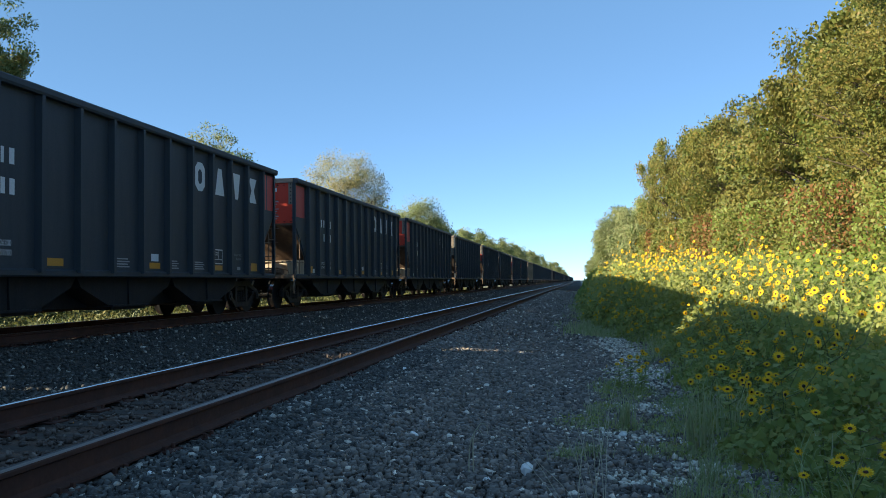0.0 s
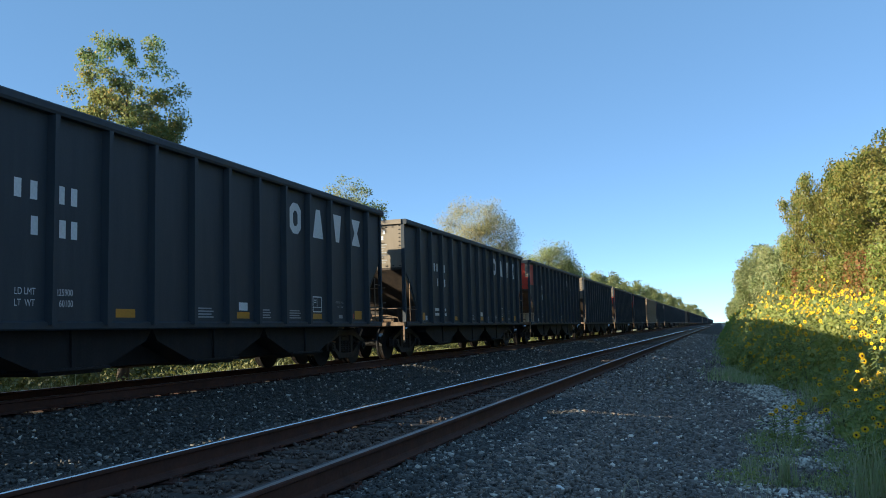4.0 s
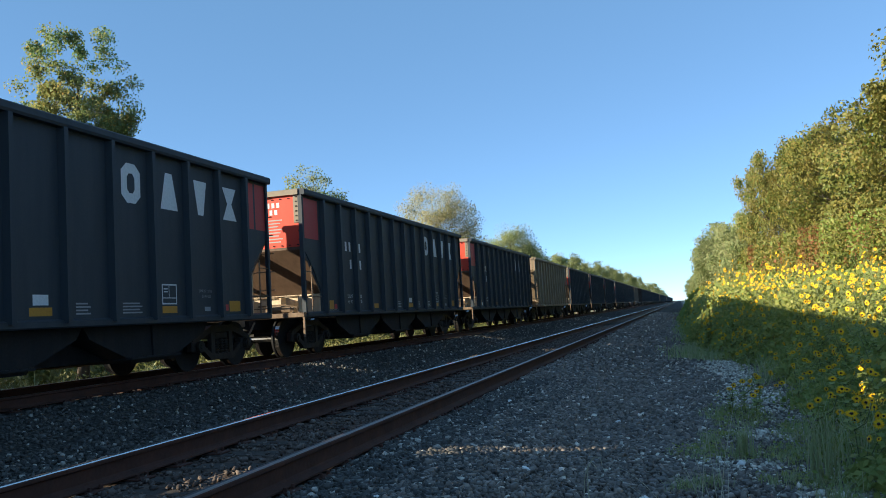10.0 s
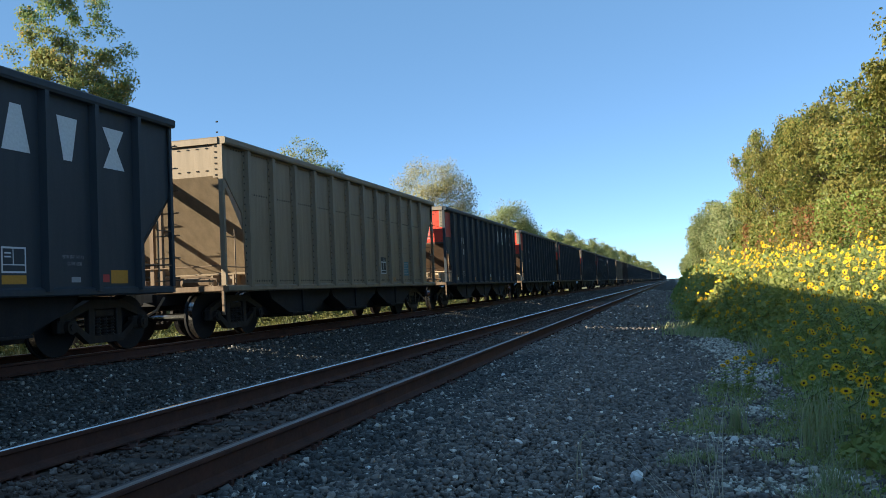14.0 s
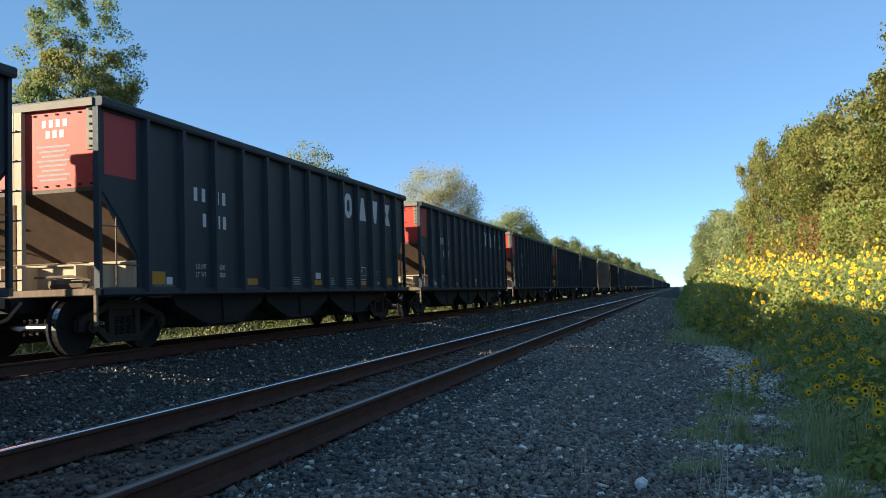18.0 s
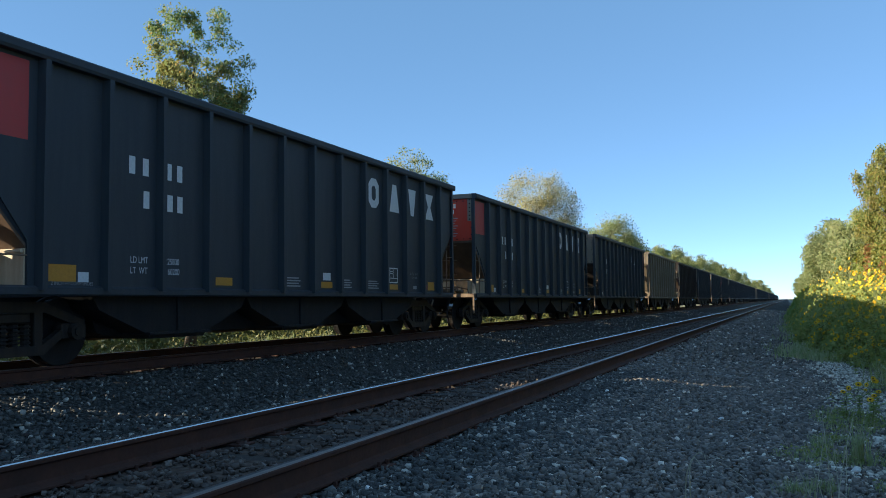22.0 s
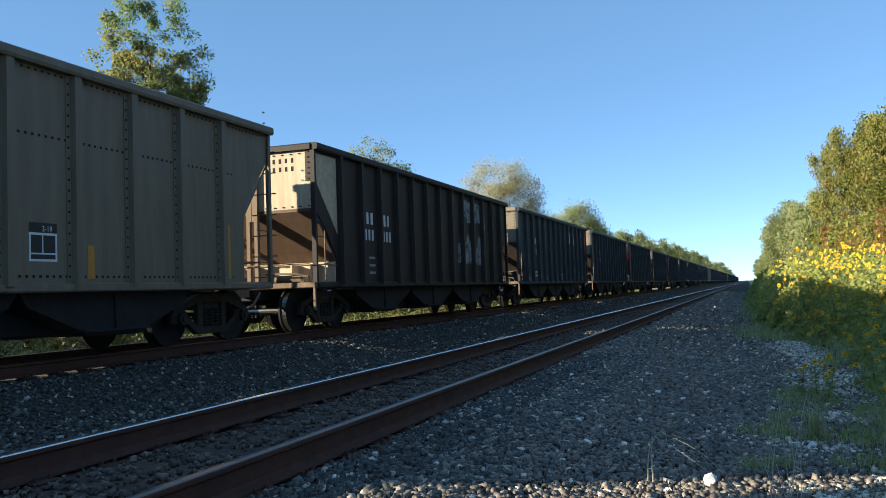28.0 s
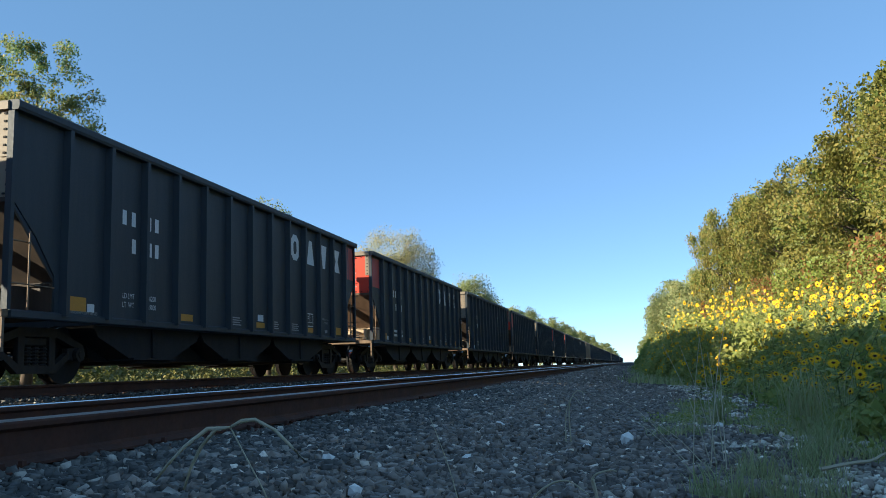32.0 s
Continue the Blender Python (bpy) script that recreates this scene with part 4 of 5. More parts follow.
stones("ballast", 26000, -2.62, -1.5, 1.0, 13.0, 0.009, 0.028, M["dirt_shade_stone"], "dark dirty ballast stones close beside the rail", keep=off_rails, ypow=1.15)
stones("ballast", 65000, -2.0, 0.75, 1.0, 13.0, 0.009, 0.028, M["stone"], "dark blue-grey crushed ballast stones beside the rail", keep=fading, ypow=1.15)
stones("ballast", 22000, -2.62, 0.75, 13.0, 85.0, 0.02, 0.042, M["stone"], "dark crushed ballast stones running along the track", ypow=2.0, keep=fading)
stones("ballast", 9000, -2.62, 0.2, -6.0, 1.0, 0.014, 0.03, M["stone"], "dark crushed ballast stones beside the rail", keep=off_rails)
stones("ballast", 17000, -5.2, -2.6, 2.0, 45.0, 0.012, 0.03, M["dirtstone"], "dirty brown-grey ballast between the rails and ties", ypow=1.4, keep=between, zoff=0.005)
# the train's shade is put into the colour of these stones
stones("ballast", 28000, -9.0, -5.1, 4.0, 85.0, 0.017, 0.036, M["dirt_shade_stone"], "ballast stones between the two tracks, coloured dark for the train's shade", ypow=2.0, keep=off_rails)


def pale_strip(x, y):
    speck = np.clip(0.16 - 0.10 * np.abs(x - 0.3), 0.02, 0.2) * (1 + np.sin(2.1 * y + 1.5 * x))
    return rng.random(len(x)) < np.maximum(np.minimum(1, 1.7 * bed(x, y, GRAVEL_BEDS)), speck)


stones("gravel", 62000, -0.75, 1.5, 2.5, 24.0, 0.006, 0.022, M["chalk"], "pale limestone gravel in patches at the edge of the weeds", keep=pale_strip)
stones("ballast", 9000, 0.1, 1.6, 2.5, 20.0, 0.008, 0.024, M["stone"], "dark stones strewn among the pale gravel", keep=lambda x, y: rng.random(len(x)) > 0.75 * bed(x, y, GRAVEL_BEDS))


def loose_stone(x, y, r, seed):
    rr = random.Random(seed)
    bm = bmesh.new()
    bmesh.ops.create_icosphere(bm, subdivisions=1, radius=r)
    for v in bm.verts:
        v.co *= rr.uniform(0.72, 1.25)
        v.co.z *= 1.0 if r > 0.05 else 0.7
        v.co.x *= 0.75
    ob = new("white_stone", bm_mesh("white_stone", bm, M["chalkwhite"]))
    ob.matrix_basis = pose(x, y, gz(x, y) + 0.6 * r, 20, 10, 30 * seed)
    tagged(ob, "single white limestone chunk lying on dark ballast", "stone", "white stones in the ballast")


M["chalkwhite"] = plain("white_limestone", (0.82, 0.79, 0.74), 0.9)
for i, (x, y, r) in enumerate([(-0.35, 5.2, 0.055), (-1.22, 6.05, 0.04), (-0.56, 4.95, 0.03), (-1.95, 4.9, 0.03), (-1.6, 3.65, 0.035), (-1.23, 2.9, 0.035), (-2.4, 4.4, 0.03), (-0.75, 8.8, 0.035), (-1.9, 7.7, 0.03), (0.3, 6.6, 0.04), (-1.1, 4.2, 0.03), (-2.1, 9.9, 0.035)]):
    loose_stone(x, y, r, i + 1)


# ---- leaves, trees and weeds ----
def leaf_quads(pos, size, normal_bias=None, aspect=0.62, droop=0.0):
    """A pointed leaf of four corners at every place, turned at random or about a favoured side."""
    n = len(pos)
    d = rng.normal(size=(n, 3))
    if normal_bias is not None:
        d = d + np.asarray(normal_bias)
    d /= np.linalg.norm(d, axis=1)[:, None]
    u = np.cross(d, rng.normal(size=(n, 3)))
    u /= np.linalg.norm(u, axis=1)[:, None]
    u[:, 2] -= droop
    w = np.cross(d, u)
    s = np.asarray(size).reshape(-1, 1) * np.ones((n, 1))
    v = np.stack([pos - u * s * 0.5, pos + w * s * aspect * 0.5 + d * s * 0.06, pos + u * s * 0.5, pos - w * s * aspect * 0.5 + d * s * 0.06], 1)
    return v.reshape(-1, 3), np.arange(4 * n).reshape(-1, 4)


def branch_tree(h, r, seed, limbs, trunk_r, base=0.3):
    """A tapered trunk with limbs; gives the mesh and the places where twigs end."""
    rr = random.Random(seed)
    bm = bmesh.new()
    top = (rr.uniform(-0.1, 0.1) * r, rr.uniform(-0.1, 0.1) * r, 0.85 * h)
    k = 6
    spine = [(top[0] * i / k + rr.uniform(-0.06, 0.06) * r * (0 < i < k), top[1] * i / k + rr.uniform(-0.06, 0.06) * r * (0 < i < k), top[2] * i / k - 0.15 * (i == 0)) for i in range(k + 1)]
    tube(bm, spine, trunk_r, 8, [trunk_r * (1.25 if i == 0 else 1 - 0.85 * i / k) for i in range(k + 1)])
    ends = []
    for j in range(limbs):
        f = base + (0.95 - base) * (j + rr.random()) / limbs
        p = Vector(spine[0]).lerp(Vector(spine[-1]), f)
        a = j * 2.4 + rr.uniform(-0.5, 0.5)
        ln = r * rr.uniform(0.65, 1.05) * (1.1 - 0.55 * abs(f - 0.5) * 2 * (0.6 if f < 0.5 else 1))
        up = rr.uniform(0.25, 0.8)
        mid = p + Vector((math.cos(a), math.sin(a), up)) * ln * 0.5
        end = p + Vector((math.cos(a + rr.uniform(-0.3, 0.3)), math.sin(a + rr.uniform(-0.3, 0.3)), up * 0.9)) * ln
        rad = trunk_r * (1 - 0.8 * f) * 0.5
        tube(bm, [p, mid, end], rad, 5, [rad, rad * 0.6, rad * 0.2])
        ends += [end, mid.lerp(end, 0.5)]
        for q in range(3):
            b = a + rr.uniform(-1.1, 1.1)
            e2 = mid + Vector((math.cos(b), math.sin(b), rr.uniform(0.1, 0.9))) * ln * rr.uniform(0.35, 0.6)
            tube(bm, [mid, e2], rad * 0.5, 4, [rad * 0.45, rad * 0.12])
            ends.append(e2)
    ends.append(Vector(spine[-1]))
    return bm, ends


def tree(h, r, seed, leaves, size, mat, limbs=16, trunk_r=0.16, base=0.3, spread=0.30, extra=0, label="", category="tree", squash=0.8, group="", shape=((0.0, 1.0), (1.0, 1.0))):
    """A tree: trunk with limbs, and a crown of leaf clumps about the twigs, uneven and with gaps."""
    bm, ends = branch_tree(h, r, seed, limbs, trunk_r, base)
    ob = empty("tree")
    tagged(ob, label, category, group)
    sub("trunk", bm_mesh("trunk", bm, M["bark"], True), ob)
    rr = np.random.default_rng(seed)
    c = np.array([e[:] for e in ends])
    if extra:
        a = rr.uniform(0, 6.283, extra)
        zz = rr.uniform(base * 0.55, 0.98, extra)
        prof = np.sin(np.pi * np.clip((zz - base * 0.3) / (1.05 - base * 0.3), 0, 1)) ** 0.6
        rad = r * prof * np.sqrt(rr.uniform(0.35, 1.05, extra))
        c = np.concatenate([c, np.stack([rad * np.cos(a), rad * np.sin(a), zz * h], -1)])
    rad = np.hypot(c[:, 0], c[:, 1])
    reach = 0.88 * r * np.interp(c[:, 2] / h, [p[0] for p in shape], [p[1] for p in shape])
    c[:, :2] *= np.minimum(1, reach / np.maximum(rad, 1e-6))[:, None]
    wgt = rr.uniform(0.6, 1.3, len(c))
    pick = rr.choice(len(c), leaves, p=wgt / wgt.sum())
    off = rr.normal(size=(leaves, 3))
    off /= np.linalg.norm(off, axis=1)[:, None]
    off *= (rr.random((leaves, 1)) ** 0.5) * spread * r * rr.uniform(0.8, 1.4, len(c))[pick][:, None]
    off[:, 2] *= squash
    pos = c[pick] + off
    pos = pos[pos[:, 2] > 0.25]
    v, f = leaf_quads(pos, size * rr.uniform(0.6, 1.3, len(pos)), (-1.3, -0.8, 0.75), 0.6)
    sub("crown", poly_arrays("crown", v, f, 4, M[mat]), ob)
    return ob


def plant_copies(src, places, first=True):
    """Stand copies of a thing at places (x, y, turn, scale, scale up)."""
    for i, (x, y, a, s, sz) in enumerate(places):
        m = Matrix.Translation((x, y, gz(x, y) if abs(x) < 40 else 0)) @ pose(0, 0, 0, 0, 0, a) @ Matrix.Diagonal((s, s, sz, 1))
        if i == 0 and first:
            src.matrix_basis = m
        else:
            o = copy_thing(src, Matrix.Identity(4))
            o.matrix_basis = m


OAK_LABEL = "broad leafy tree in dense olive-green foliage beside the tracks"
oaks = [tree(10, 3.4, 21 + i, 60000 if i < 2 else 28000, 0.092 if i < 2 else 0.16, "leaf_oak", 22, 0.2, 0.22, 0.165, 72, OAK_LABEL, group="trees along the weeds") for i in range(4)]
row = [(9.6, 13.5, 7.2), (10.2, 18.5, 8.6), (9.4, 23.5, 9.6), (10.4, 28.5, 10.4), (9.8, 34, 10.6), (10.2, 41, 10.6), (9.7, 49, 11.0), (10.0, 57, 12.0), (10.2, 66, 13.0), (9.8, 76, 14.0), (9.6, 87, 15.0),
       (14, 16, 8.5), (14.5, 23, 10), (15, 31, 11), (14.5, 40, 11), (14.5, 52, 12), (15, 65, 13), (15, 80, 14)]
groups = {0: [], 1: [], 2: [], 3: []}
for i, (x, y, h) in enumerate(row):
    groups[i % 2 + (2 if y > 26 else 0)].append((x, y, 77.0 * i, 1.0 * (0.95 + 0.1 * rnd.random()) * (1 + 0.02 * max(0, h - 10)), h / 10))
for k in range(4):
    plant_copies(oaks[k], groups[k])

FAR_LABEL = "green tree far down the line, leaf colour paled for haze"
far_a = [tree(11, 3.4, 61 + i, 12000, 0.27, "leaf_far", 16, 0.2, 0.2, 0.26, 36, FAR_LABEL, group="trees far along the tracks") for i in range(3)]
places = {0: [], 1: [], 2: []}
far_rows = [(7.6, 97, 0.95), (6.8, 108, 1.0), (6.3, 121, 1.05), (6.2, 138, 1.1), (6.6, 157, 1.15), (7.2, 180, 1.2), (8.6, 210, 1.3), (9, 245, 1.3), (9, 290, 1.3), (9.5, 340, 1.3), (10, 400, 1.3), (10, 480, 1.3), (10, 580, 1.3), (11, 700, 1.3)]
far_rows += [(-16.5, 108, 0.82), (-17, 119, 0.78), (-16.5, 130, 0.92), (-16.8, 142, 0.9), (-16.5, 152, 0.86), (-16.5, 167, 1.0), (-16.8, 180, 0.95), (-16.5, 195, 0.9), (-16.5, 215, 0.95), (-17, 236, 1.05), (-16.5, 262, 1.1), (-17, 292, 1.1), (-17, 325, 1.1), (-17, 365, 1.1), (-17, 410, 1.1), (-17, 470, 1.15), (-17, 540, 1.15), (-17, 620, 1.2), (-17, 720, 1.2), (-17, 850, 1.2)]
for i, (x, y, s) in enumerate(far_rows):
    s *= 1.0 if x > 0 else 0.84 + 0.22 * rnd.random()
    places[i % 3].append((x, y, 51.0 * i, s * (1.0 if x > 0 else 0.85) * (1 + max(0, y - 250) / 700), s))
for k in range(3):
    plant_copies(far_a[k], places[k])

pop = tree(10.2, 2.05, 5, 58000, 0.088, "leaf_pop", 34, 0.15, 0.5, 0.14, 150, "tall airy tree with yellowing green leaves behind the train", group="trees behind the train", shape=((0.5, 0.5), (0.68, 0.72), (0.82, 1.0), (0.93, 0.9), (1.0, 0.5)))
pop.matrix_basis = pose(-16, 19.5, -0.35)
pop2 = tree(8.5, 1.9, 8, 22000, 0.10, "leaf_pop", 24, 0.12, 0.4, 0.2, 110, "small green tree showing over the train", group="trees behind the train")
pop2.matrix_basis = pose(-16, 35.1, -0.35)
wil = tree(10.4, 3.5, 9, 48000, 0.115, "leaf_willow", 28, 0.16, 0.3, 0.22, 110, "pale thin-leaved tree with a rounded crown", group="trees behind the train")
wil.matrix_basis = pose(-16.5, 57.7, -0.35)
# crown shares the haze-paled leaf colour of the far trees
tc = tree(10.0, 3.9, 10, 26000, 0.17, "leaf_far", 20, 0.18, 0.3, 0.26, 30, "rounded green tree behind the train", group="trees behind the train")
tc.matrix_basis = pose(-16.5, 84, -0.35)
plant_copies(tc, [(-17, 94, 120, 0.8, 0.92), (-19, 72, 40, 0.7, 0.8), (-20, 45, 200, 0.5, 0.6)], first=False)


def edge(y):
    base = np.interp(y, [0, 6, 8, 10, 14, 17.3, 20, 24, 37, 60, 120], [1.2, 1.08, 1.1, 1.15, 1.35, 1.0, 0.5, 0.2, 0.05, 0.2, 0.8])
    return base + 0.10 * np.sin(1.7 * y + 0.6) + 0.10 * np.sin(4.1 * y) + 0.08 * np.sin(9.3 * y + 1)


def weed_height(x, y):
    d = np.maximum(x - edge(y), 0)
    top = np.interp(y, [0, 6, 12, 20, 26, 60], [0.85, 0.85, 0.98, 1.5, 1.65, 1.65])
    return np.clip(0.10 + np.interp(y, [8, 14, 20], [0.5, 0.85, 1.7]) * d, 0.06, top) + 0.25 * np.sin(2.3 * x + 1.1 * y) * np.sin(1.3 * y - 1.9 * x) * np.clip(d, 0.2, 1)


def thicket(name, n, x0, x1, y0, y1, size, mat, label, low=0.0, ypow=1.3, scale=1.0, add=0.0, clump=0.0, xpow=1.0):
    x = rng.uniform(0, 1, n) ** xpow
    y = y0 + (y1 - y0) * rng.random(n) ** ypow
    x = edge(y) + x0 + (x1 - x0) * x
    if clump:
        k = rng.random(n) < 1 - clump * (0.5 + 0.5 * np.sin(5.3 * x + 2.2 * y) * np.sin(4.7 * y - 2.9 * x + 1))
        x, y = x[k], y[k]
        n = len(x)
    z = ground_z(x, y) + np.maximum(0.05, add + scale * weed_height(x, y)) * (low + (1 - low) * rng.random(n) ** 0.55) + 0.02
    v, f = leaf_quads(np.stack([x, y, z], -1), size * rng.uniform(0.6, 1.4, n) * (1 + np.clip(y - 12, 0, 40) / 26), (-0.5, -1.0, 1.1), 0.6, 0.2)
    return tagged(new(name, poly_arrays(name, v, f, 4, M[mat])), label, "undergrowth", kind="stuff")


thicket("undergrowth", 158000, 0.05, 3.9, -4.0, 48.0, 0.058, "leaf_sun", "dense green leaves of the sunflower thicket", clump=0.6, xpow=1.1, ypow=1.6)
thicket("undergrowth", 22000, 0.05, 1.6, 2.0, 26.0, 0.085, "leaf_sun", "broad sunflower leaves hanging at the front of the thicket", clump=0.8, ypow=1.3)
thicket("undergrowth", 12000, -0.2, 1.6, 3.5, 40.0, 0.04, "leaf_lime", "low light green weeds spreading over the gravel edge", scale=0.8, clump=0.95, add=0.03)
thicket("undergrowth", 50000, 1.8, 7.0, -4.0, 60.0, 0.085, "leaf_lime", "bright lime-green weeds behind the sunflowers", 0.2, 1.1, 1.0, 0.12)
thicket("undergrowth", 20000, 0.0, 7.0, 45.0, 160.0, 0.30, "leaf_lime", "distant weeds along the tracks", 0.0, 1.5)


def vine_bank():
    """Shrubs and vines under the trees, partly reddish."""
    n = 104000
    y = 8 + 92 * rng.random(n) ** 1.15
    top = np.interp(y, [8, 20, 40, 100], [3.2, 3.6, 4.4, 6.5])
    x = 6.2 + 1.6 * rng.random(n) + 0.5 * np.sin(0.9 * y)
    z = ground_z(x, y) + top * rng.random(n) ** 0.8
    x = x + 0.10 * z
    hole = (np.sin(1.15 * y) * np.sin(0.43 * y + 1) > 0.45) & (z > 0.8) & (z < 2.4)
    pos = np.stack([x, y, z], -1)[~hole]
    red = (np.sin(0.55 * pos[:, 1] + 0.8) + 0.4 * np.sin(2.3 * pos[:, 1] + pos[:, 2]) > 0.5) & (rng.random(len(pos)) < 0.65) & (pos[:, 2] > 0.7)
    olive = ~red & (np.sin(0.8 * pos[:, 1] + 0.9 * pos[:, 2]) + rng.normal(0, 0.5, len(pos)) > -0.2)
    for sel, mat, lab in ((~red & ~olive, "leaf_lime", "green shrubs and vines climbing under the trees"), (olive, "leaf_oak", "olive-green shrubs under the trees"), (red, "leaf_rust", "reddish-brown vines hanging among the shrubs")):
        p = pos[sel]
        v, f = leaf_quads(p, 0.078 * rng.uniform(0.6, 1.4, len(p)) * (1 + np.maximum(p[:, 1] - 14, 0) / 34), (-0.5, -0.4, 0.5), 0.6, 0.2)
        tagged(new("vines", poly_arrays("vines", v, f, 4, M[mat])), lab, "undergrowth", kind="stuff")


vine_bank()


def blades(name, bases, height, mat, label, width=0.008, lean=0.5):
    """Grass: each blade a bent strip of two faces."""
    n = len(bases)
    a = rng.uniform(0, 6.283, n)
    h = height * rng.uniform(0.5, 1.2, n)
    ln = lean * rng.uniform(0.2, 1.2, n) * h
    dx, dy = np.cos(a), np.sin(a)
    sx, sy = -dy * width, dx * width
    b = np.asarray(bases)
    p0 = np.stack([b[:, 0] - sx, b[:, 1] - sy, b[:, 2]], -1)
    p1 = np.stack([b[:, 0] + sx, b[:, 1] + sy, b[:, 2]], -1)
    mx, my, mz = b[:, 0] + dx * ln * 0.3, b[:, 1] + dy * ln * 0.3, b[:, 2] + h * 0.65
    p2 = np.stack([mx + sx * 0.8, my + sy * 0.8, mz], -1)
    p3 = np.stack([mx - sx * 0.8, my - sy * 0.8, mz], -1)
    ex, ey, ez = b[:, 0] + dx * ln, b[:, 1] + dy * ln, b[:, 2] + h
    p4 = np.stack([ex + sx * 0.15, ey + sy * 0.15, ez], -1)
    p5 = np.stack([ex - sx * 0.15, ey - sy * 0.15, ez], -1)
    v = np.stack([p0, p1, p2, p3, p4, p5], 1).reshape(-1, 3)
    k = (np.arange(n) * 6)[:, None]
    f = np.concatenate([k + np.array([[0, 1, 2, 3]]), k + np.array([[3, 2, 4, 5]])])
    return tagged(new(name, poly_arrays(name, v, f, 4, M[mat])), label, "grass", kind="stuff")


def tufts(n, per, xr, yr, spread, ypow=1.0):
    cx = rng.uniform(*xr, n)
    cy = yr[0] + (yr[1] - yr[0]) * rng.random(n) ** ypow
    x = np.repeat(cx, per) + rng.normal(0, spread, n * per)
    y = np.repeat(cy, per) + rng.normal(0, spread, n * per)
    return np.stack([x, y, ground_z(x, y)], -1)


GREEN_BEDS = [(0.08, 7.05, 0.36, 0.42), (0.42, 9.3, 0.40, 0.95), (0.78, 7.1, 0.42, 0.55), (0.62, 6.05, 0.30, 0.30), (1.0, 8.3, 0.35, 0.6), (0.25, 8.0, 0.25, 0.3), (1.15, 5.9, 0.3, 0.4), (1.0, 4.9, 0.4, 0.4), (0.9, 13.2, 0.2, 0.4)]


def in_beds(n, beds):
    x, y = rng.uniform(-0.3, 1.5, n), rng.uniform(4.3, 14.0, n)
    k = rng.random(n) < 1.3 * bed(x, y, beds) * (0.35 + 0.65 * (np.sin(11 * x + 5 * y) * np.sin(7 * y - 9 * x) > -0.2))
    x, y = x[k], y[k]
    return np.stack([x, y, ground_z(x, y)], -1)


blades("grass", in_beds(34000, GREEN_BEDS), 0.065, "grass", "low green grass growing in beds in the pale gravel", 0.0035, 0.8)
low = in_beds(15000, GREEN_BEDS)
low[:, 2] += 0.09 * rng.random(len(low))
lv, lf = leaf_quads(low, 0.026 * rng.uniform(0.6, 1.5, len(low)), (-0.2, -0.6, 1.2), 0.6)
tagged(new("low_weeds", poly_arrays("low_weeds", lv, lf, 4, M["leaf_sun"])), "small-leaved green weeds creeping over the gravel", "undergrowth", kind="stuff")
for cx, cy, ch, cn, cs in ((0.80, 6.07, 0.44, 70, 0.05), (0.34, 6.97, 0.26, 60, 0.04), (1.12, 6.6, 0.46, 60, 0.07), (0.98, 7.6, 0.36, 50, 0.06)):
    ob = blades("grass_clump", tufts(1, cn, (cx, cx + 0.01), (cy, cy + 0.01), cs), ch, "grass", "tall upright clump of coarse grass beside the sunflowers", 0.0045, 0.45)
    tagged(ob, "tall upright clump of coarse grass beside the sunflowers", "grass clump", "grass clumps in the gravel")
blades("grass", tufts(60, 34, (1.1, 2.1), (3.0, 20), 0.13, 1.2), 0.32, "grass", "taller grass at the foot of the sunflowers", 0.004, 0.9)
blades("grass", tufts(110, 60, (-14.6, -12.4), (2, 75), 0.25, 1.2), 0.36, "grass", "sunlit grass and weeds beyond the far track", 0.010)
blades("grass", tufts(260, 40, (-0.1, 1.4), (18, 80), 0.25, 1.4), 0.17, "grass", "grass along the ballast edge in the distance", 0.010)
n_w = 52000
wx, wy = -12.35 - 7.5 * rng.random(n_w) ** 1.6, 2 + 100 * rng.random(n_w) ** 1.3
lump = np.clip(0.5 + 0.6 * np.sin(1.1 * wy) * np.sin(0.47 * wy + 1) + 0.45 * np.sin(3.1 * wy + 2 * wx), 0.03, 1.5)
wz = ground_z(wx, wy) + lump * (0.42 + 0.10 * np.maximum(-13.0 - wx, 0) ** 1.7) * rng.random(n_w) ** 0.7
wv, wf = leaf_quads(np.stack([wx, wy, wz], -1), 0.10 * rng.uniform(0.6, 1.4, n_w), (0, 0, 0.8), 0.6)
n_b = 90000
bx, by = rng.uniform(-27, -18.5, n_b), 140 * rng.random(n_b) ** 1.3 - 5
# extra height below y 15 is added out of sight to shade the near weeds
bz = -0.4 + (0.8 + np.interp(by, [9, 15], [1.9, 0.0]) + 0.34 * (-18.5 - bx) + 0.4 * np.sin(0.8 * by) * np.sin(0.31 * by + bx)) * rng.random(n_b) ** 1.0
bv, bf = leaf_quads(np.stack([bx, by, bz], -1), 0.28 * rng.uniform(0.6, 1.4, n_b), (0.4, -0.3, 0.5), 0.6)
tagged(new("brush", poly_arrays("brush", bv, bf, 4, M["leaf_field"])), "dense low brush beyond the train, raised unseen at the near end to shade the weeds", "undergrowth", kind="stuff")
tagged(new("weeds", poly_arrays("weeds", wv, wf, 4, M["leaf_field"])), "leafy green weeds beyond the train", "undergrowth", kind="stuff")


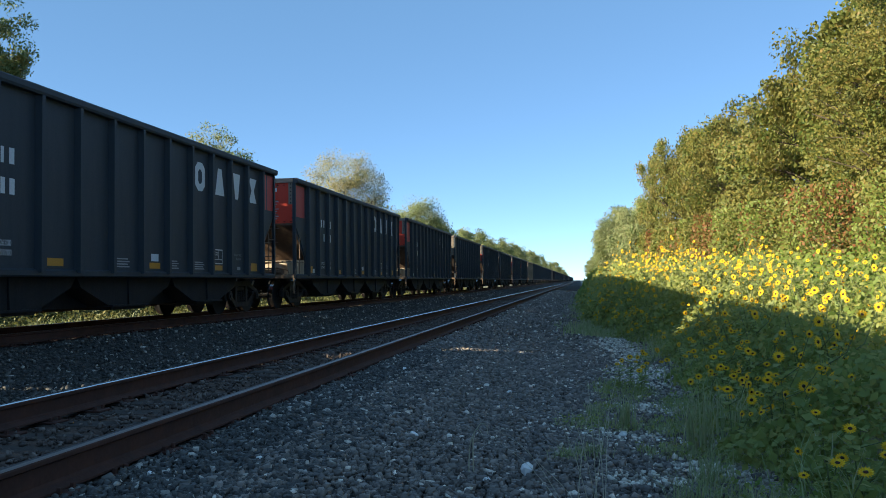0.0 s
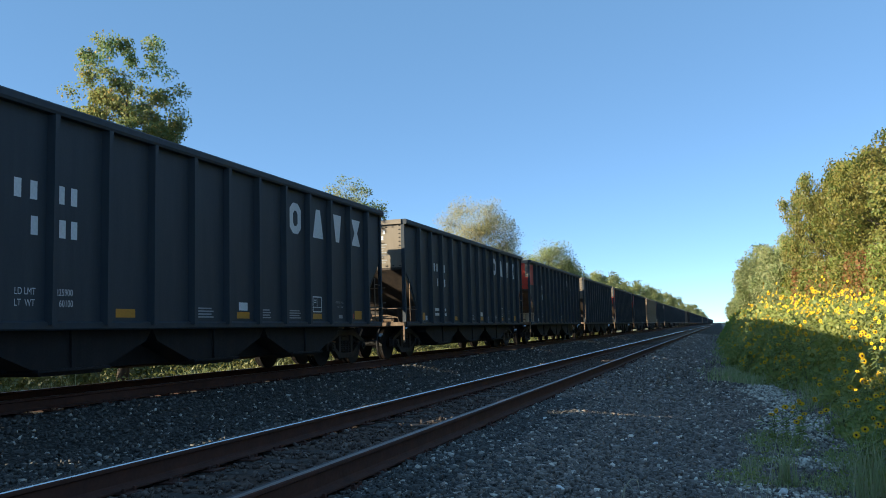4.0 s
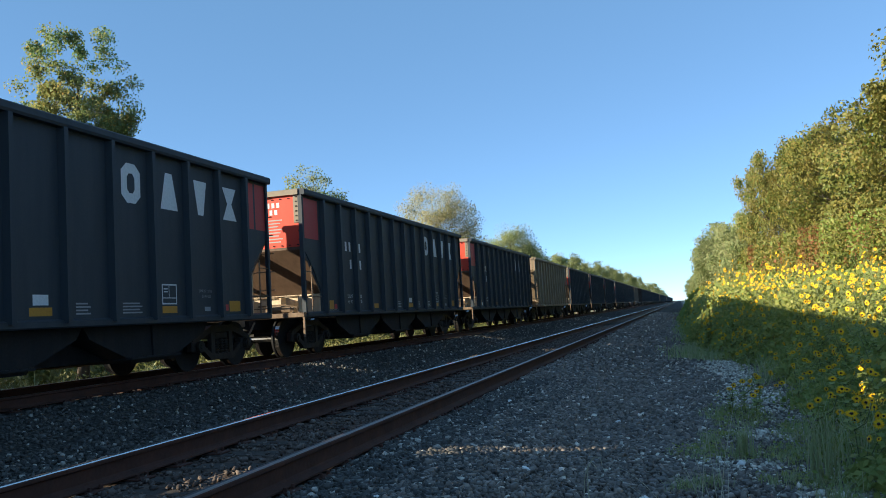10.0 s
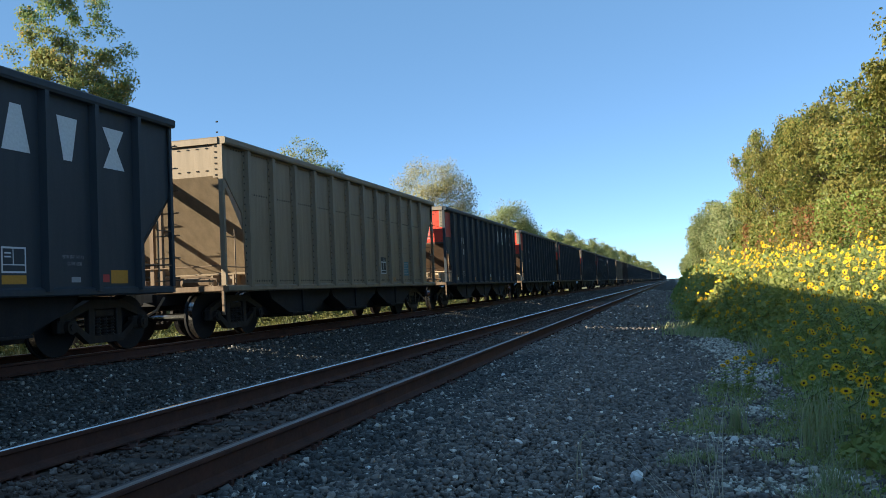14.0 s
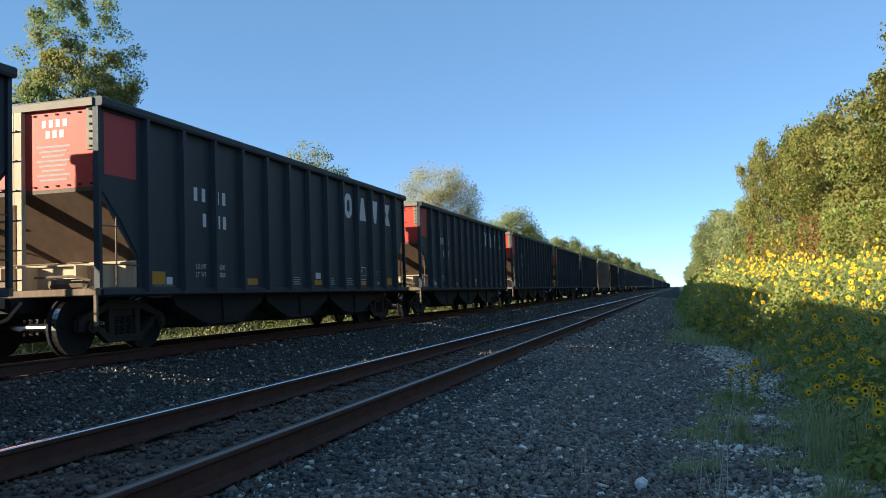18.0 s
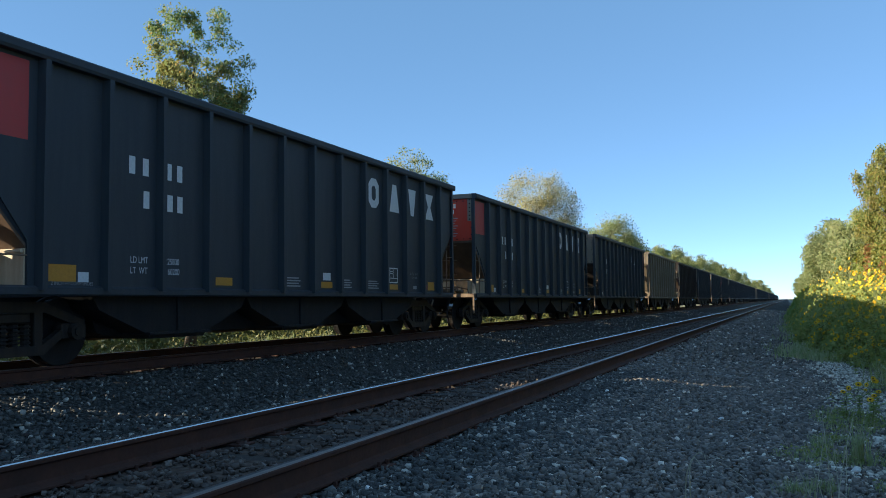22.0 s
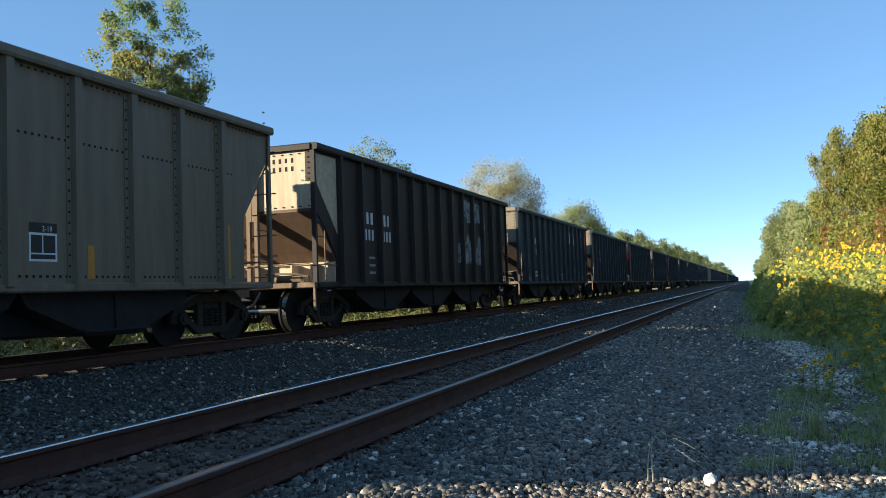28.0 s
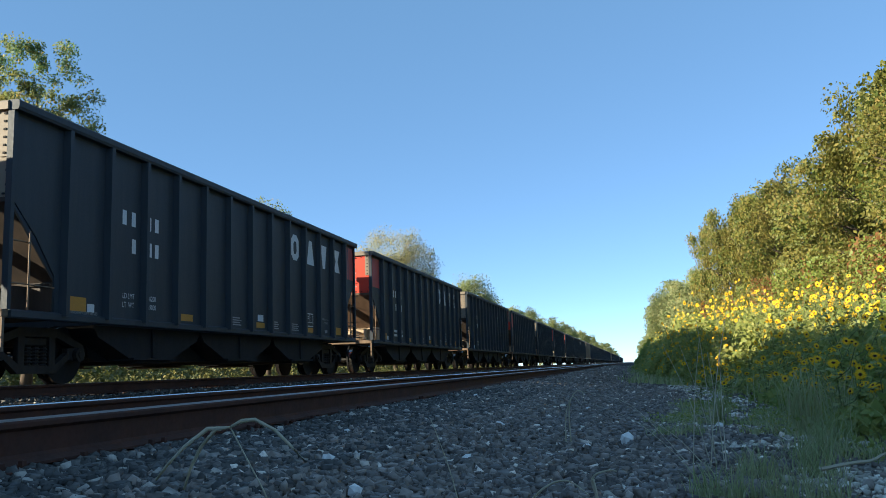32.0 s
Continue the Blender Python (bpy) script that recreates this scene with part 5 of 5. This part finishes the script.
# ---- sunflowers ----
def head_meshes():
    v, f = [], []
    n = 15
    for i in range(n):
        a = 6.2832 * i / n
        c, s = math.cos(a), math.sin(a)
        k = len(v)
        w = 0.0105
        for r, side, z in ((0.014, 0, 0.002), (0.032, w, 0.004), (0.060, 0, -0.004), (0.034, -w, 0.004)):
            v.append((r * c - side * s, r * s + side * c, z + 0.002 * (i % 2)))
        f.append((k, k + 1, k + 2, k + 3))
    petals = mesh_of("flower_head", v, f, M["petal"])
    bm = bmesh.new()
    rings = [[bm.verts.new((r * math.cos(0.6283 * k), r * math.sin(0.6283 * k), z)) for k in range(10)] for r, z in ((0.016, 0.0), (0.015, 0.006), (0.008, 0.009))]
    for a, b in zip(rings, rings[1:]):
        for k in range(10):
            bm.faces.new((a[k], a[(k + 1) % 10], b[(k + 1) % 10], b[k]))
    bm.faces.new(rings[-1])
    return petals, bm_mesh("seed_disc", bm, M["disc"], True)


PETALS, DISC = head_meshes()


def sunflower(h, seed, heads):
    """A branching wild sunflower: stem, leaves and heads that look to the light."""
    rr = random.Random(seed)
    ob = empty("sunflower")
    tagged(ob, "wild sunflower with yellow dark-centred heads on leafy branching stems", "sunflower", "sunflowers beside the ballast")
    bm = bmesh.new()
    lean = (rr.uniform(-0.15, 0.05), rr.uniform(-0.1, 0.1))
    pts = [(lean[0] * h * (i / 4) ** 2, lean[1] * h * (i / 4) ** 2, h * i / 4 - (0.05 if i == 0 else 0)) for i in range(5)]
    tube(bm, pts, 0.008, 5, [0.0055 * h ** 0.7 * q for q in (1.2, 1.05, 0.9, 0.7, 0.45)])
    tips = [Vector(pts[-1])]
    leaf_at = []
    for j in range(heads - 1):
        f = rr.uniform(0.12, 0.9)
        p = Vector(pts[int(f * 4)]).lerp(Vector(pts[min(int(f * 4) + 1, 4)]), f * 4 % 1)
        a = rr.uniform(0, 6.28)
        ln = rr.uniform(0.12, 0.36) * (0.6 + 0.5 * h)
        mid = p + Vector((math.cos(a), math.sin(a), 0.7)) * ln * 0.5
        end = p + Vector((math.cos(a) * 0.8, math.sin(a) * 0.8, 1.1)) * ln
        tube(bm, [p, mid, end], 0.004, 4, [0.005, 0.004, 0.0025])
        tips.append(end)
        leaf_at += [mid, p.lerp(mid, 0.5), mid.lerp(end, 0.5)]
    sub("stem", bm_mesh("stem", bm, M["stem"]), ob)
    for i in range(44):
        f = rr.uniform(0.1, 0.95)
        leaf_at.append(Vector(pts[0]).lerp(Vector(pts[-1]), f))
    n = len(leaf_at)
    a = np.array([rr.uniform(0, 6.28) for _ in range(n)])
    out = np.stack([np.cos(a), np.sin(a), np.full(n, -0.25)], -1)
    side = np.stack([-np.sin(a), np.cos(a), np.zeros(n)], -1)
    c = np.array([p[:] for p in leaf_at])
    s = np.array([rr.uniform(0.03, 0.085) for _ in range(n)])[:, None]
    v = np.stack([c, c + out * s * 0.35 + side * s * 0.36 + (0, 0, 0.01), c + out * s * 0.75 + side * s * 0.2, c + out * s, c + out * s * 0.75 - side * s * 0.2, c + out * s * 0.35 - side * s * 0.36 + (0, 0, 0.01)], 1).reshape(-1, 3)
    sub("foliage", poly_arrays("foliage", v, np.arange(6 * n).reshape(-1, 6), 6, M["leaf_sun"]), ob)
    for t in tips:
        d = Vector((rr.gauss(-0.75, 0.4), rr.gauss(-0.75, 0.4), rr.gauss(0.25, 0.3))).normalized()
        q = d.to_track_quat("Z", "Y").to_matrix().to_4x4()
        hd = sub("flower_head", PETALS, ob, Matrix.Translation(t) @ q @ Matrix.Scale(rr.uniform(0.45, 0.78), 4))
        sub("seed_disc", DISC, hd)
    return ob


kinds = [sunflower(h, 31 + i, k) for i, (h, k) in enumerate([(1.0, 5), (1.25, 6), (1.45, 6), (0.8, 5), (1.6, 6), (1.35, 5), (0.5, 4)])]
spots = {i: [] for i in range(len(kinds))}
sr = random.Random(77)
for i in range(205):
    y = 4.4 + 19 * sr.random() ** 1.2
    d = 0.1 + 3.2 * sr.random() ** 1.25
    x = float(edge(y)) + d
    need = float(weed_height(np.array([x]), np.array([y]))[0]) + sr.uniform(0.0, 0.25)
    k = min(range(6), key=lambda q: abs((1.0, 1.25, 1.45, 0.8, 1.6, 1.35)[q] - need - 0.12 + sr.uniform(-0.2, 0.2)))
    spots[k].append((x, y, sr.uniform(-40, 40), 1.0, min(1.5, max(0.6, (need + 0.15) / (1.0, 1.25, 1.45, 0.8, 1.6, 1.35)[k]))))
spots[6] += [(0.53, 9.4, 0, 1, 0.75), (0.62, 9.1, 30, 1, 0.6), (0.42, 9.6, -30, 1, 0.55), (0.75, 10.2, 0, 1, 0.7), (1.0, 7.6, 10, 1, 0.8), (1.15, 6.2, 40, 1, 0.9), (0.9, 15.5, 15, 1, 0.7)]
for k, ob in enumerate(kinds):
    if spots[k]:
        plant_copies(ob, [(x, y, a, 1.0, sz) for x, y, a, s, sz in spots[k]])


def far_flowers(n):
    """Sunflower heads too far off to pick apart."""
    y = 19 + 50 * rng.random(n) ** 1.6
    x = edge(y) + 3.2 * rng.random(n) ** 1.3
    z = ground_z(x, y) + weed_height(x, y) * rng.uniform(0.55, 1.15, n) + 0.1
    v, f = leaf_quads(np.stack([x, y, z], -1), 0.062 * rng.uniform(0.7, 1.3, n), (-2.5, -2.5, 0.8), 0.95)
    tagged(new("sunflowers", poly_arrays("sunflowers", v, f, 4, M["petal"])), "distant mass of yellow sunflower heads", "sunflower", kind="stuff")


far_flowers(1100)


def stalk(pts, r, label):
    bm = bmesh.new()
    fine = []
    for i in range(len(pts) - 1):
        p0, p1, p2, p3 = (Vector(pts[max(0, min(len(pts) - 1, j))]) for j in (i - 1, i, i + 1, i + 2))
        for k in range(5):
            t = k / 5
            fine.append(0.5 * ((2 * p1) + (p2 - p0) * t + (2 * p0 - 5 * p1 + 4 * p2 - p3) * t * t + (3 * p1 - p0 - 3 * p2 + p3) * t ** 3))
    fine.append(Vector(pts[-1]))
    tube(bm, fine, r, 5, [r * (1 - 0.75 * i / len(fine)) for i in range(len(fine))])
    tagged(new("dry_grass_stalk", bm_mesh("dry_grass_stalk", bm, M["drygrass"])), label, "grass stalk", "dry grass stalks")


def nodding_grass():
    """A thin stem whose bleached seed heads nod to both sides."""
    bm = bmesh.new()
    tube(bm, [(-0.47, 0.86, -0.17), (-0.54, 0.82, 0.08), (-0.60, 0.80, 0.23), (-0.626, 0.79, 0.284)], 0.0007, 5)
    for pts in ([(-0.626, 0.79, 0.284), (-0.647, 0.79, 0.283), (-0.669, 0.79, 0.268), (-0.684, 0.79, 0.254), (-0.696, 0.79, 0.240)],
                [(-0.626, 0.79, 0.284), (-0.640, 0.79, 0.282), (-0.653, 0.79, 0.268), (-0.663, 0.79, 0.250), (-0.669, 0.79, 0.232)],
                [(-0.626, 0.79, 0.284), (-0.615, 0.79, 0.289), (-0.603, 0.79, 0.290), (-0.585, 0.79, 0.281), (-0.571, 0.79, 0.268), (-0.557, 0.79, 0.254)]):
        n = len(pts)
        tube(bm, pts, 0.002, 6, [0.0022 * (1 - 0.6 * i / n) if i else 0.001 for i in range(n)])
    tagged(new("dry_grass_stalk", bm_mesh("dry_grass_stalk", bm, M["drygrass"], True)), "thin grass stem with nodding bleached seed heads", "grass stalk", "dry grass stalks")


nodding_grass()
for pts, r in (
        ([(-0.60, 2.1, -0.17), (-0.562, 2.1, -0.036), (-0.532, 2.1, 0.02), (-0.49, 2.1, 0.055), (-0.445, 2.1, 0.063), (-0.399, 2.1, 0.03)], 0.005),
        ([(-0.385, 2.1, -0.17), (-0.38, 2.1, 0.0), (-0.391, 2.1, 0.068), (-0.355, 2.1, 0.086), (-0.335, 2.1, 0.084)], 0.005),
        ([(-0.392, 2.1, 0.066), (-0.384, 2.1, 0.03), (-0.374, 2.1, -0.02)], 0.006),
        ([(-0.66, 5.1, -0.12), (-0.66, 5.1, 0.08), (-0.62, 5.1, 0.165), (-0.58, 5.1, 0.165), (-0.57, 5.1, 0.11)], 0.005),
        ([(-0.69, 5.1, -0.12), (-0.68, 5.1, 0.04), (-0.64, 5.1, 0.14), (-0.60, 5.1, 0.10)], 0.005),
        ([(-0.56, 1.6, -0.16), (-0.60, 1.6, 0.10), (-0.645, 1.6, 0.24)], 0.002),
        ([(0.02, 1.7, 0.135), (0.10, 1.72, 0.145), (0.16, 1.74, 0.13), (0.2, 1.75, -0.18)], 0.004)):
    stalk(pts, r, "bleached dry grass stalk arching over the ballast")
for i, (x, y, h) in enumerate([(-0.02, 3.2, 0.13), (0.15, 3.25, 0.10), (0.31, 3.2, 0.13), (0.19, 3.85, 0.14), (0.45, 4.05, 0.16), (-0.1, 5.65, 0.09), (0.05, 5.8, 0.10), (0.1, 7.6, 0.10), (0.55, 4.6, 0.2), (0.75, 5.2, 0.22)]):
    ob = blades("grass_tuft", tufts(1, 130, (x, x + 0.01), (y, y + 0.01), 0.055), h, "grass", "green tuft of fine grass rooted in the ballast", 0.0022, 0.9)
    tagged(ob, "green tuft of fine grass rooted in the ballast", "grass tuft", "grass tufts in the gravel")
dr = random.Random(5)
for x, y, z in [(-0.142, 4.25, 0.407), (-0.061, 4.3, 0.401), (0.03, 4.35, 0.517), (0.04, 4.4, 0.429), (0.077, 4.45, 0.367), (0.139, 4.5, 0.375), (0.197, 4.55, 0.578), (-0.237, 4.6, 0.048)]:
    bx, by = 0.02 + dr.uniform(-0.07, 0.09), 4.2 + dr.uniform(-0.1, 0.12)
    g = gz(bx, by)
    stalk([(bx, by, g - 0.02), (bx + (x - bx) * 0.45, by + (y - by) * 0.5, g + (z - g) * 0.55), (x, y, z)], 0.0028, "thin tan grass stalk standing in the gravel")
for mid, end in (((-0.30, 4.65, 0.10), (-0.60, 5.1, 0.17)), ((-0.28, 4.6, 0.02), (-0.57, 5.1, 0.11))):
    stalk([(-0.03, 4.22, gz(-0.03, 4.22) - 0.02), mid, end], 0.0018, "thin leaning grass stem in the ballast")


# ---- what moves ----
def motions():
    for n, car in CARS:
        walk(car, [(t, pose(FAR_X, car_front(n, t), FAR_Z)) for t in range(0, 33, 2)])
    # wheels roll without slipping while their car goes by
    for n, dy, wheel in WHEELS:
        rows = []
        for i in range(534):
            t = 0.06 * i
            y = car_front(n, t) + dy
            if -4.0 < y < 26.0 or i in (0, 533):
                rows.append((t, pose(0, wheel.matrix_basis.translation.y, 0.457, -math.degrees(min(26.0, max(-4.0, y)) / 0.457))))
        walk(wheel, rows)


motions()
